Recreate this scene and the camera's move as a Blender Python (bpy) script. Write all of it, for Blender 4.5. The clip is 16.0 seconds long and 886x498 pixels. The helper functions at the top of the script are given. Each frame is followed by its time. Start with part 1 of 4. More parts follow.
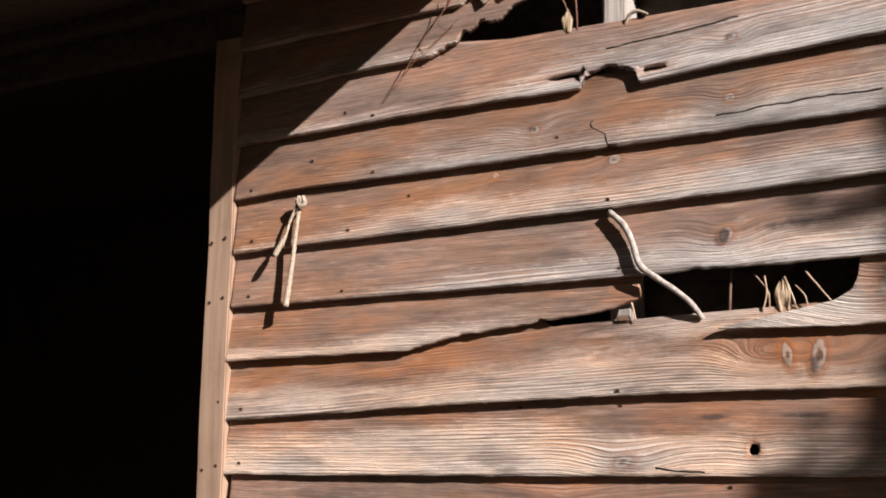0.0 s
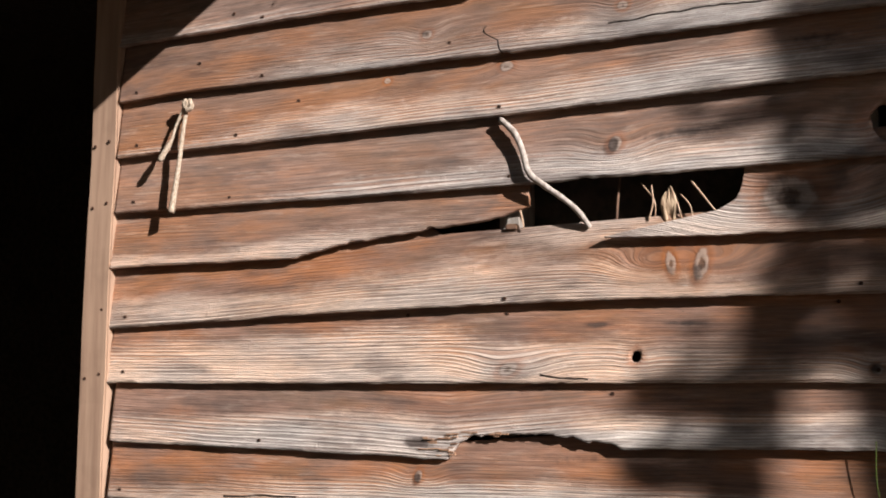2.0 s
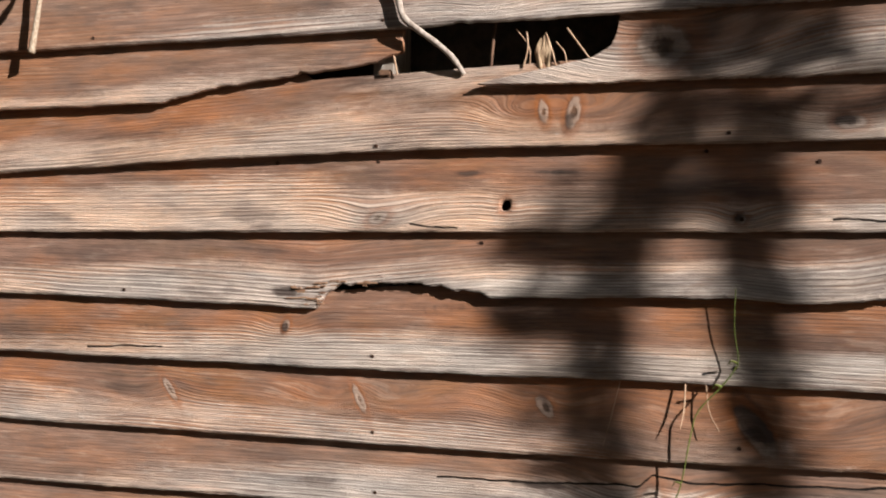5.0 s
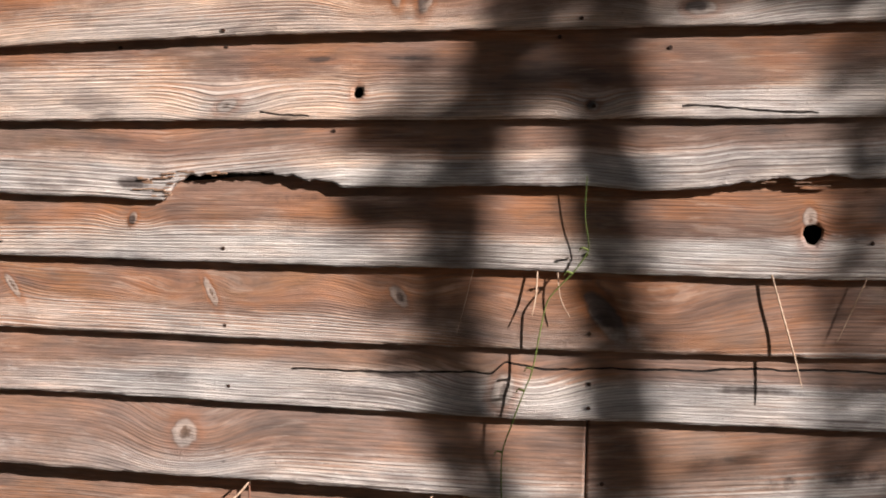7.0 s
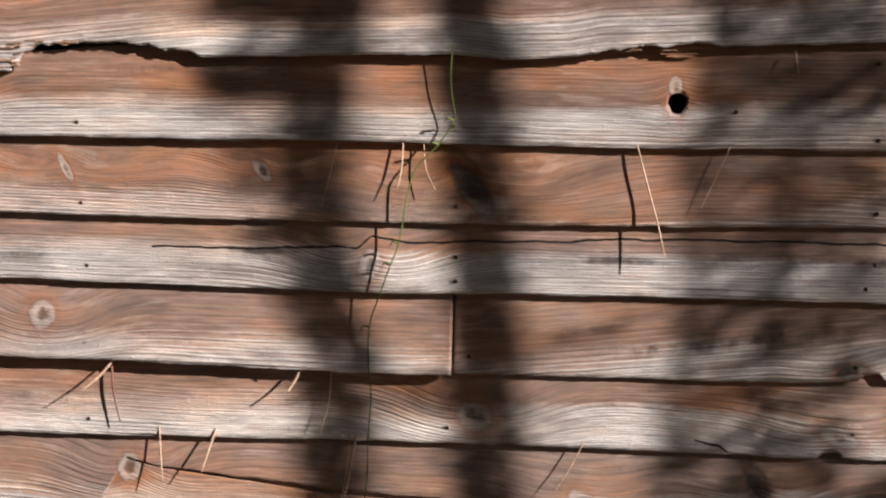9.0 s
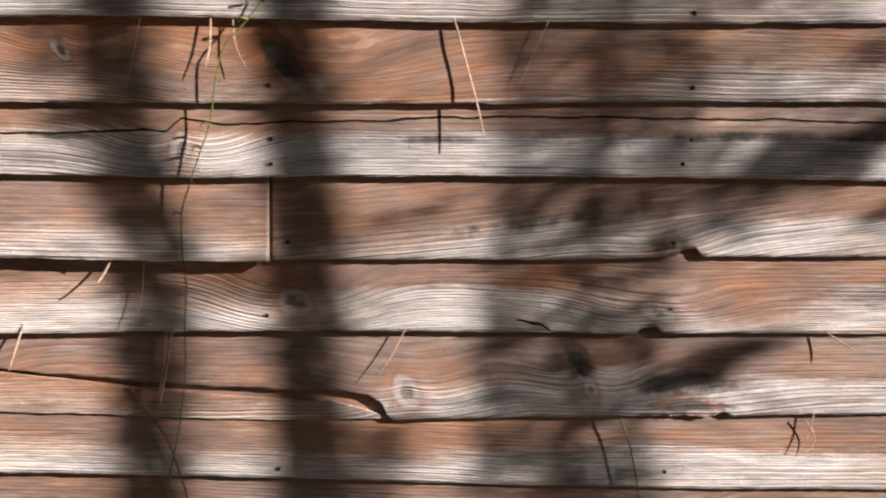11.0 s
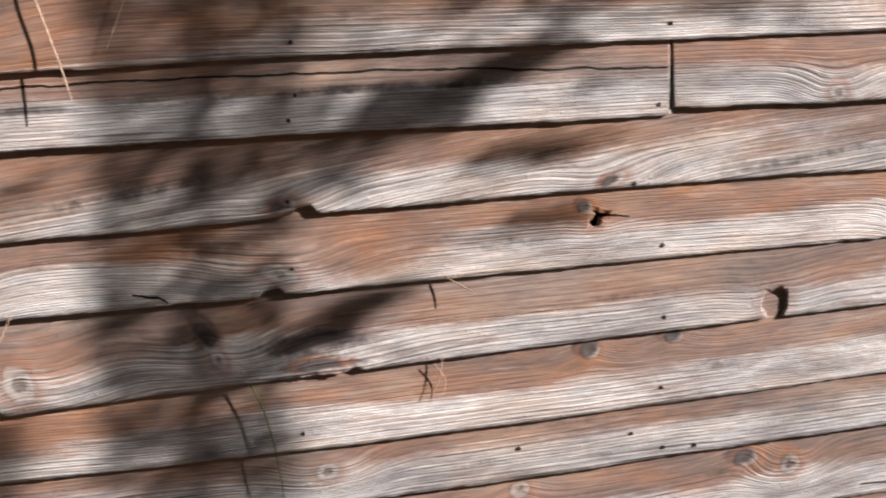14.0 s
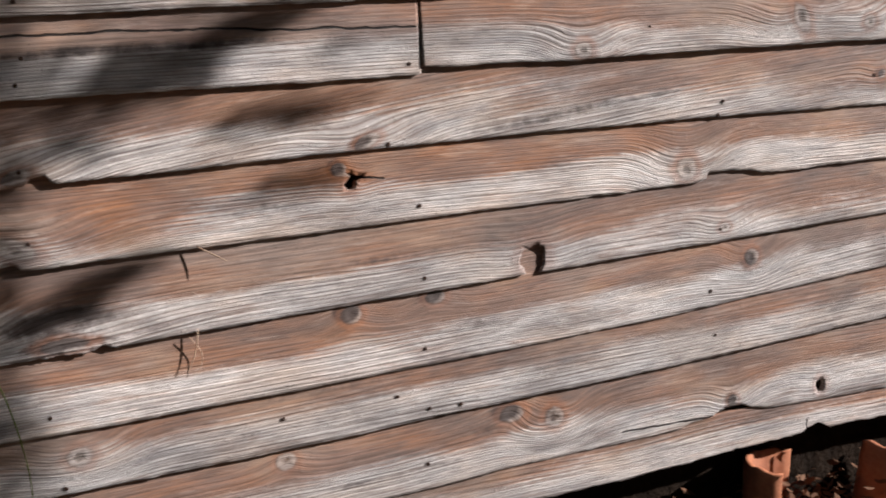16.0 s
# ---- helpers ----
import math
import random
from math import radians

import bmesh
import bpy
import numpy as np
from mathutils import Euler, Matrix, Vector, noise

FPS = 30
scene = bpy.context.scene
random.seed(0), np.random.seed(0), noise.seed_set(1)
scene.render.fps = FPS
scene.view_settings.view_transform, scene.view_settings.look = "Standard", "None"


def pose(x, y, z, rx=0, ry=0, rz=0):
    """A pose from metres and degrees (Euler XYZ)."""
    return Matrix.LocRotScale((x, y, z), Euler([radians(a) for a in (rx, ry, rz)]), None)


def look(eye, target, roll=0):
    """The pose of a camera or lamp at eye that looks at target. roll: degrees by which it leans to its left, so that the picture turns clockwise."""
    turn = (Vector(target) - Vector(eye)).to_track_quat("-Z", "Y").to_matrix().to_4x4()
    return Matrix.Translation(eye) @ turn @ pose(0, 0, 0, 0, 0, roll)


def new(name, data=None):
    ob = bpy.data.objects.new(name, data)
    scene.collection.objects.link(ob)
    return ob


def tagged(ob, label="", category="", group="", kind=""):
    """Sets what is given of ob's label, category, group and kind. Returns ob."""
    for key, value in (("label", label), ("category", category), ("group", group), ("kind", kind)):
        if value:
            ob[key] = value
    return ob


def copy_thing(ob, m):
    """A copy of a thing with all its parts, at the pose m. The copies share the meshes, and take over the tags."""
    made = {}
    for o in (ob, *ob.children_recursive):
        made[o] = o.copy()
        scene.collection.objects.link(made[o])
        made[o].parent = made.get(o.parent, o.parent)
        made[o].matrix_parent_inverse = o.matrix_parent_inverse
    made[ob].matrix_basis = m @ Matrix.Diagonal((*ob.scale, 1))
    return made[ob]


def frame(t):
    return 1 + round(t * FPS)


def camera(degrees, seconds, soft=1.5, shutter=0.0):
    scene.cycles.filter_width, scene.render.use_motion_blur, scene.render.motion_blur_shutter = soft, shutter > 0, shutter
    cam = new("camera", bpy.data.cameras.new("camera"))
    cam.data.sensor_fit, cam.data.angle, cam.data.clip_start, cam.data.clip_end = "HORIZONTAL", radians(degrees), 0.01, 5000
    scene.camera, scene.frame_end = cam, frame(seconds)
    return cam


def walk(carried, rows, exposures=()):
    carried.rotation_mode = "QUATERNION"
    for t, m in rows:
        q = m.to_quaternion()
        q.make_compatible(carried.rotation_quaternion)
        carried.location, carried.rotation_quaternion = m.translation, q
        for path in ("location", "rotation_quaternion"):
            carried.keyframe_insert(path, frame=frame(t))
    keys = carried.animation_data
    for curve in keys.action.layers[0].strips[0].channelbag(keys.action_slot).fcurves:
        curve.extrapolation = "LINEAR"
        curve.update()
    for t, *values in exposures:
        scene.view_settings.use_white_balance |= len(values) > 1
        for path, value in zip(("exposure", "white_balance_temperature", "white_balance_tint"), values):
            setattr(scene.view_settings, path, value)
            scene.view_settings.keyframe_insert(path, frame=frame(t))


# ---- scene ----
cam = camera(41.5, 16.0, soft=1.8, shutter=0.5)

PATH = [
    (0, (0.671, -1.984, 1.475), (-0.221, -0.241, 1.881), 0.2),
    (0.5, (0.674, -1.973, 1.466), (-0.191, -0.21, 1.843), 0.3),
    (1, (0.681, -1.961, 1.46), (-0.149, -0.174, 1.805), -0.1),
    (1.5, (0.691, -1.946, 1.457), (-0.103, -0.136, 1.762), 0.2),
    (2, (0.695, -1.938, 1.451), (-0.069, -0.111, 1.728), 0.2),
    (2.5, (0.706, -1.922, 1.442), (-0.025, -0.077, 1.692), 0.6),
    (3, (0.711, -1.914, 1.437), (0.006, -0.055, 1.654), 0.6),
    (5.5, (0.751, -1.86, 1.374), (0.175, 0.054, 1.422), 0.7),
    (6, (0.761, -1.848, 1.37), (0.251, 0.086, 1.368), 0.4),
    (6.5, (0.775, -1.835, 1.363), (0.311, 0.11, 1.32), 0.5),
    (7, (0.779, -1.83, 1.362), (0.351, 0.122, 1.289), 0.4),
    (7.5, (0.79, -1.822, 1.358), (0.395, 0.137, 1.259), 0.2),
    (8, (0.802, -1.812, 1.352), (0.443, 0.151, 1.222), -0.2),
    (8.5, (0.813, -1.801, 1.333), (0.508, 0.167, 1.15), 0.0),
    (9, (0.83, -1.786, 1.321), (0.569, 0.181, 1.075), 0.3),
    (11.5, (0.922, -1.731, 1.261), (0.952, 0.225, 0.845), -0.3),
    (12, (0.944, -1.728, 1.25), (1.037, 0.224, 0.822), -0.9),
    (12.5, (0.962, -1.723, 1.242), (1.126, 0.223, 0.808), -1.3),
    (13, (0.989, -1.721, 1.242), (1.254, 0.216, 0.822), -1.7),
    (13.5, (1.006, -1.713, 1.239), (1.364, 0.209, 0.818), -1.9),
    (14, (1.038, -1.714, 1.237), (1.496, 0.182, 0.797), -1.9),
    (14.5, (1.056, -1.713, 1.222), (1.598, 0.157, 0.764), -1.9),
    (15, (1.078, -1.709, 1.221), (1.704, 0.13, 0.743), -2.2),
    (15.5, (1.092, -1.711, 1.207), (1.801, 0.098, 0.735), -2.6),
    (16, (1.107, -1.71, 1.199), (1.887, 0.068, 0.719), -2.0),
]
walk(cam, [(t, look(eye, target, roll)) for t, eye, target, roll in PATH],
     [(0, 0.75, 6430, 16), (3, 0.68, 6530, 16), (5.5, 0.60, 6830, 16), (6, 0.62, 6730, 16), (6.8, 0.86, 6380, 16), (9, 0.80, 6380, 16), (11.5, 1.0, 6280, 16), (14, 0.90, 6080, 15), (16, 0.58, 6080, 15)])

# ---- light ----
SUN = Vector((2.0, -1.0, 1.02)).normalized()          # towards the sun: low, raking along the wall from its right end
world = bpy.data.worlds.new("sky")
scene.world = world
world.use_nodes = True
wn = world.node_tree.nodes
sky = wn.new("ShaderNodeTexSky")
sky.sky_type, sky.sun_disc = "NISHITA", False
sky.air_density, sky.ozone_density = 1.6, 5.0
sky.sun_elevation = math.asin(SUN.z)
sky.sun_rotation = math.atan2(SUN.x, SUN.y)
world.node_tree.links.new(sky.outputs[0], wn["Background"].inputs[0])
wn["Background"].inputs[1].default_value = 0.014
sun = new("sun", bpy.data.lights.new("sun", "SUN"))
sun.data.energy, sun.data.angle, sun.data.color = 5.0, radians(0.55), (1.0, 0.95, 0.885)
sun.matrix_world = look(SUN * 20, (0, 0, 0))


# ---- materials ----
class Nodes:
    """Short hand for building a node material."""

    def __init__(self, name):
        self.mat = bpy.data.materials.new(name)
        self.mat.use_nodes = True
        self.tree = self.mat.node_tree
        self.bsdf = self.tree.nodes["Principled BSDF"]

    def node(self, kind, **values):
        n = self.tree.nodes.new(kind)
        for key, value in values.items():
            setattr(n, key, value)
        return n

    def link(self, a, b):
        self.tree.links.new(a, b)

    def put(self, socket, value):
        if isinstance(value, bpy.types.NodeSocket):
            self.link(value, socket)
        else:
            socket.default_value = value

    def math(self, op, a, b=0.0, clamp=False):
        n = self.node("ShaderNodeMath", operation=op, use_clamp=clamp)
        self.put(n.inputs[0], a)
        self.put(n.inputs[1], b)
        return n.outputs[0]

    def mix(self, fac, a, b, blend="MIX"):
        n = self.node("ShaderNodeMix", data_type="RGBA", blend_type=blend)
        self.put(n.inputs[0], fac)
        self.put(n.inputs[6], a if isinstance(a, bpy.types.NodeSocket) else (*a, 1))
        self.put(n.inputs[7], b if isinstance(b, bpy.types.NodeSocket) else (*b, 1))
        return n.outputs[2]

    def noise(self, vector, scale, detail=3.0, rough=0.55):
        n = self.node("ShaderNodeTexNoise")
        n.inputs["Scale"].default_value = scale
        n.inputs["Detail"].default_value = detail
        n.inputs["Roughness"].default_value = rough
        self.link(vector, n.inputs["Vector"])
        return n.outputs[0]

    def stretch(self, vector, sx, sy, sz):
        n = self.node("ShaderNodeVectorMath", operation="MULTIPLY")
        self.link(vector, n.inputs[0])
        n.inputs[1].default_value = (sx, sy, sz)
        return n.outputs[0]

    def ramp(self, value, lo, hi, a=0.0, b=1.0):
        n = self.node("ShaderNodeMapRange", interpolation_type="SMOOTHSTEP")
        self.put(n.inputs[0], value)
        for i, v in enumerate((lo, hi, a, b)):
            self.put(n.inputs[i + 1], v)
        return n.outputs[0]

    def bump(self, height, strength, distance, normal=None):
        n = self.node("ShaderNodeBump")
        n.inputs["Strength"].default_value = strength
        n.inputs["Distance"].default_value = distance
        self.link(height, n.inputs["Height"])
        if normal:
            self.link(normal, n.inputs["Normal"])
        return n.outputs[0]

    def attr(self, name, out="Fac"):
        return self.node("ShaderNodeAttribute", attribute_name=name).outputs[out]


def siding_wood():
    """Old stained siding: pinkish brown where protected, silver and crusted where weathered, with knots.
    grain: place along the board, grain line, board; wear: 0 stained to 1 silver; knot: 1 at a knot's heart."""
    m = Nodes("weathered_siding")
    grain, wear, knot = m.attr("grain", "Vector"), m.attr("wear"), m.attr("knot")
    coord = m.node("ShaderNodeTexCoord").outputs["Object"]
    fine = m.noise(m.stretch(grain, 13, 480, 7), 1.0, 3.0, 0.6)
    lines = m.noise(m.stretch(grain, 3.4, 150, 3.1), 1.0, 2.0, 0.5)
    broad = m.noise(m.stretch(grain, 2.8, 26, 9.7), 1.0, 3.0, 0.55)
    blotch = m.noise(m.stretch(grain, 5.2, 15, 5.3), 1.0, 3.0, 0.6)
    speck = m.noise(coord, 240.0, 3.0, 0.65)
    crust = m.noise(m.stretch(coord, 55, 120, 140), 1.0, 4.0, 0.65)
    apart = m.node("ShaderNodeSeparateXYZ")
    m.link(grain, apart.inputs[0])
    vary = m.node("ShaderNodeObjectInfo").outputs["Random"]
    bend = m.math("ADD", m.math("MULTIPLY", broad, 14.0), m.math("MULTIPLY", lines, 3.0))
    turn = m.math("MULTIPLY", apart.outputs[1], m.ramp(vary, 0.0, 1.0, 640.0, 1050.0))
    wave = m.math("MULTIPLY", m.math("ADD", m.math("SINE", m.math("ADD", turn, bend)), 1.0), 0.5)
    rings = m.ramp(m.math("ADD", wave, m.math("MULTIPLY", m.math("SUBTRACT", fine, 0.5), 0.5)), 0.15, 0.85)
    hair = m.math("MULTIPLY", m.math("ADD", m.math("SINE", m.math("ADD", m.math("MULTIPLY", turn, 1.7), m.math("MULTIPLY", bend, 0.9))), 1.0), 0.5)
    seen = m.ramp(m.noise(m.stretch(grain, 2.6, 17, 4.1), 1.0, 3.0, 0.6), 0.40, 0.62, 0.10, 1.0)
    grime = m.noise(m.stretch(grain, 4.2, 17, 2.7), 1.0, 4.0, 0.62)
    # stained wood
    place = m.node("ShaderNodeSeparateXYZ")
    m.link(coord, place.inputs[0])
    east = m.ramp(place.outputs[0], 0.2, 1.2)
    red = m.mix(m.ramp(broad, 0.3, 0.7), (0.28, 0.150, 0.098), (0.47, 0.24, 0.145))
    red = m.mix(m.ramp(blotch, 0.42, 0.66, 0.0, 0.8), red, (0.25, 0.15, 0.095))
    red = m.mix(m.ramp(lines, 0.46, 0.72, 0.0, 0.55), red, (0.27, 0.13, 0.085))
    red = m.mix(m.math("MULTIPLY", east, 0.80), red, (0.21, 0.104, 0.064))
    red = m.mix(m.ramp(place.outputs[2], 1.3, 1.12, 0.0, 0.5), red, (0.29, 0.17, 0.11))
    red = m.mix(m.ramp(place.outputs[2], 1.68, 1.85, 0.0, 0.6), red, (0.28, 0.165, 0.108))
    # silver wood
    grey = m.mix(m.ramp(broad, 0.3, 0.68), (0.84, 0.775, 0.70), (0.58, 0.54, 0.50))
    grey = m.mix(m.ramp(blotch, 0.52, 0.72, 0.0, 0.30), grey, (0.33, 0.29, 0.28))
    grey = m.mix(m.ramp(lines, 0.5, 0.7, 0.0, 0.3), grey, (0.25, 0.23, 0.23))
    grey = m.mix(m.math("MULTIPLY", east, 0.35), grey, (0.70, 0.665, 0.63))
    grey = m.mix(m.ramp(place.outputs[2], 1.72, 1.88, 0.0, 0.5), grey, (0.42, 0.39, 0.365))
    # brighter peach towards the west, between about z 1.42 and 1.80
    west_middle = m.math("MULTIPLY", m.math("SUBTRACT", 1.0, east), m.math("MULTIPLY", m.ramp(place.outputs[2], 1.42, 1.50), m.ramp(place.outputs[2], 1.80, 1.72)))
    grey = m.mix(m.math("MULTIPLY", west_middle, 0.62), grey, (0.93, 0.70, 0.535))
    amount = m.math("ADD", wear, m.math("MULTIPLY", m.math("SUBTRACT", broad, 0.5), 0.75))
    amount = m.math("ADD", amount, m.math("MULTIPLY", m.math("SUBTRACT", lines, 0.5), 0.3))
    flakes = m.math("MULTIPLY", m.math("SUBTRACT", crust, 0.5), m.ramp(east, 0.0, 1.0, 0.28, 0.32))
    amount = m.math("ADD", amount, flakes)
    old = m.ramp(amount, m.ramp(east, 0.0, 1.0, 0.18, 0.25), m.ramp(east, 0.0, 1.0, 1.15, 0.84))
    color = m.mix(old, red, grey)
    # half worn: pale pinkish wood
    half = m.math("MULTIPLY", m.math("MULTIPLY", old, m.math("SUBTRACT", 1.0, old)), m.math("MULTIPLY", m.ramp(lines, 0.35, 0.6, 3.6, 2.0), m.math("MULTIPLY", m.ramp(east, 0.0, 1.0, 1.0, 0.12), m.math("MULTIPLY", m.ramp(place.outputs[2], 1.15, 1.5, 0.35, 1.0), m.ramp(place.outputs[2], 1.7, 1.86, 1.0, 0.25)))))
    color = m.mix(half, color, (0.92, 0.68, 0.52))
    # orange stain left in the grooves between pale worn ridges
    groove = m.math("MULTIPLY", m.math("SUBTRACT", 1.0, rings), seen)
    bare = m.math("MULTIPLY", groove, m.ramp(old, 0.0, 0.35, 0.40, 0.62))
    color = m.mix(m.math("MULTIPLY", bare, m.ramp(old, 0.55, 0.95, 1.0, 0.25)), color, (0.46, 0.21, 0.11))
    color = m.mix(m.math("MULTIPLY", groove, m.ramp(old, 0.5, 0.95, 0.0, 0.36)), color, (0.27, 0.23, 0.215))
    color = m.mix(m.math("MULTIPLY", m.math("MULTIPLY", rings, seen), m.ramp(old, 0.1, 0.6, 0.0, 0.34)), color, (0.88, 0.78, 0.68))
    color = m.mix(m.math("MULTIPLY", m.ramp(hair, 0.34, 0.05), m.ramp(old, 0.2, 0.9, 0.40, 0.52)), color, (0.22, 0.14, 0.105))
    color = m.mix(m.math("MULTIPLY", m.ramp(crust, 0.58, 0.70), m.ramp(wear, 0.2, 0.7, 0.0, 0.35)), color, (0.82, 0.77, 0.71))
    # honey-brown wood where the weather has not bleached it
    warm = m.noise(m.stretch(coord, 3.5, 3.5, 11.0), 1.0, 3.0, 0.6)
    color = m.mix(m.math("MULTIPLY", m.ramp(warm, 0.46, 0.64, 0.0, 0.42), east), color, (0.46, 0.325, 0.225))
    color = m.mix(m.math("MULTIPLY", m.ramp(warm, 0.44, 0.32, 0.0, 0.6), m.math("MULTIPLY", east, m.ramp(lines, 0.35, 0.6, 0.5, 1.0))), color, (0.23, 0.145, 0.105))
    # grime in long smears
    color = m.mix(m.math("MULTIPLY", m.ramp(grime, 0.47, 0.68, 0.0, m.ramp(east, 0.0, 1.0, 0.62, 0.5)), m.math("SUBTRACT", 1.0, half, True)), color, (0.13, 0.09, 0.075))
    # blue-black weathering and brown wisps in the silver wood
    weather = m.noise(m.stretch(grain, 6.0, 26, 3.9), 1.0, 5.0, 0.68)
    color = m.mix(m.math("MULTIPLY", m.ramp(weather, 0.53, 0.68, 0.0, m.ramp(east, 0.0, 1.0, 0.4, 0.85)), m.ramp(old, 0.3, 0.8, 0.1, 0.55)), color, (0.19, 0.175, 0.18))
    wisp = m.noise(m.stretch(grain, 9.0, 75, 6.1), 1.0, 4.0, 0.65)
    color = m.mix(m.math("MULTIPLY", m.ramp(wisp, 0.54, 0.68, 0.0, m.ramp(east, 0.0, 1.0, 0.5, 0.7)), m.ramp(old, 0.2, 0.7, 0.3, 0.55)), color, (0.33, 0.18, 0.11))
    color = m.mix(m.math("MULTIPLY", m.ramp(wisp, 0.44, 0.32), m.ramp(old, 0.0, 0.5, 0.22, 0.15)), color, (0.70, 0.53, 0.41))
    # dark fine checks and dirt
    checks = m.math("MULTIPLY", m.ramp(fine, 0.62, 0.70), m.ramp(wear, 0.1, 0.6, 0.25, 0.5))
    color = m.mix(checks, color, (0.10, 0.07, 0.055))
    color = m.mix(m.ramp(speck, 0.64, 0.72, 0.0, 0.6), color, (0.12, 0.085, 0.06))
    mould = m.noise(m.stretch(coord, 7, 7, 20), 1.0, 4.0, 0.65)
    stain = m.noise(m.stretch(coord, 3.1, 3.1, 8.0), 1.0, 3.0, 0.55)
    color = m.mix(m.ramp(stain, 0.56, 0.70, 0.0, 0.38), color, (0.19, 0.145, 0.12))
    color = m.mix(m.ramp(mould, 0.58, 0.74, 0.0, 0.42), color, (0.13, 0.115, 0.105))
    # knots: uneven rings round a grey, checked heart
    rough_knot = m.math("ADD", knot, m.math("MULTIPLY", m.math("SUBTRACT", m.noise(coord, 75.0, 3.0), 0.5), 0.34))
    ring = m.math("SINE", m.math("MULTIPLY", rough_knot, 10.0))
    heart = m.mix(m.ramp(ring, -0.8, 0.9), (0.20, 0.10, 0.06), (0.45, 0.37, 0.31))
    heart = m.mix(m.ramp(rough_knot, 0.86, 0.97), heart, (0.10, 0.07, 0.05))
    color = m.mix(m.ramp(rough_knot, 0.34, 0.70, 0.0, 0.68), color, heart)
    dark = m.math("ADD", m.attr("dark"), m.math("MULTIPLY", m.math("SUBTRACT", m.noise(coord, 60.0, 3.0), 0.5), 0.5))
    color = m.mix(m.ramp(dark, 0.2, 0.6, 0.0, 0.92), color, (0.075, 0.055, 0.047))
    rim = m.math("MULTIPLY", m.ramp(rough_knot, 0.1, 0.38), m.ramp(rough_knot, 0.45, 0.62, 1.0, 0.0))
    color = m.mix(m.math("MULTIPLY", rim, 0.38), color, (0.36, 0.14, 0.06))
    # open splits along the grain
    gap = m.math("ADD", m.math("ABSOLUTE", m.attr("split")), m.math("MULTIPLY", m.math("SUBTRACT", crust, 0.5), 0.003))
    open_split = m.ramp(gap, 0.0008, 0.0022, 1.0, 0.0)
    color = m.mix(open_split, color, (0.02, 0.014, 0.01))
    tone = m.node("ShaderNodeHueSaturation")
    streak = m.noise(m.stretch(grain, 15, 170, 8.3), 1.0, 4.0, 0.68)
    cast = m.noise(m.stretch(grain, 4.4, 11, 1.9), 1.0, 4.0, 0.62)
    value = m.math("MULTIPLY", m.ramp(streak, 0.32, 0.68, 1.14, 0.78), m.ramp(cast, 0.36, 0.64, 1.12, 0.84))
    m.put(tone.inputs["Saturation"], m.math("MULTIPLY", m.ramp(vary, 0.0, 1.0, 0.86, 1.02), m.ramp(cast, 0.38, 0.62, 1.12, 0.85)))
    m.put(tone.inputs["Value"], m.math("MULTIPLY", value, m.ramp(m.math("FRACT", m.math("MULTIPLY", vary, 7.3)), 0.0, 1.0, 0.96, 1.12)))
    m.link(color, tone.inputs["Color"])
    m.link(tone.outputs[0], m.bsdf.inputs["Base Color"])
    m.put(m.bsdf.inputs["Roughness"], m.ramp(old, 0.0, 1.0, 0.62, 0.82))
    m.bsdf.inputs["Specular IOR Level"].default_value = 0.3
    ridges = m.math("ADD", m.math("MULTIPLY", m.math("MULTIPLY", rings, seen), 0.20), m.math("ADD", m.math("MULTIPLY", lines, -0.30), m.math("MULTIPLY", fine, -0.28)))
    ridges = m.math("ADD", ridges, m.math("ADD", m.math("MULTIPLY", m.ramp(hair, 0.0, 0.4), 0.11), m.math("MULTIPLY", streak, -0.14)))
    height = m.math("MULTIPLY", ridges, m.ramp(wear, 0.0, 0.7, 0.35, 1.0))
    flecks = m.ramp(m.noise(m.stretch(coord, 70, 90, 130), 1.0, 2.0, 0.5), 0.60, 0.72)
    height = m.math("ADD", height, m.math("MULTIPLY", m.math("ADD", m.math("MULTIPLY", crust, 0.22), m.math("MULTIPLY", flecks, 0.11)), m.ramp(wear, 0.0, 0.8, 0.35, 1.0)))
    height = m.math("ADD", height, m.math("MULTIPLY", broad, -0.3))
    height = m.math("ADD", height, m.math("MULTIPLY", m.math("MULTIPLY", ring, m.ramp(knot, 0.3, 0.6)), 0.05))
    height = m.math("ADD", height, m.math("MULTIPLY", open_split, -1.2))
    m.link(m.bump(height, 1.0, 0.005), m.bsdf.inputs["Normal"])
    return m.mat


def plain_wood(name, light, dark, along=(3, 3, 90), rough=0.75, depth=0.002):
    m = Nodes(name)
    coord = m.node("ShaderNodeTexCoord").outputs["Object"]
    grain = m.noise(m.stretch(coord, *along), 1.0, 4.0, 0.6)
    stain = m.noise(coord, 6.0, 4.0, 0.6)
    color = m.mix(m.ramp(grain, 0.35, 0.68), light, dark)
    color = m.mix(m.ramp(stain, 0.5, 0.72, 0.0, 0.5), color, tuple(0.62 * c for c in dark))
    m.link(color, m.bsdf.inputs["Base Color"])
    m.bsdf.inputs["Roughness"].default_value = rough
    m.link(m.bump(grain, 0.6, depth), m.bsdf.inputs["Normal"])
    return m.mat


def mottled(name, a, b, c, scale=30.0, rough=0.85, depth=0.004, metal=0.0):
    m = Nodes(name)
    coord = m.node("ShaderNodeTexCoord").outputs["Object"]
    one, two = m.noise(coord, scale, 5.0, 0.65), m.noise(coord, scale * 0.17, 3.0)
    color = m.mix(m.ramp(one, 0.35, 0.65), a, b)
    color = m.mix(m.ramp(two, 0.45, 0.7, 0.0, 0.7), color, c)
    vary = m.node("ShaderNodeObjectInfo").outputs["Random"]
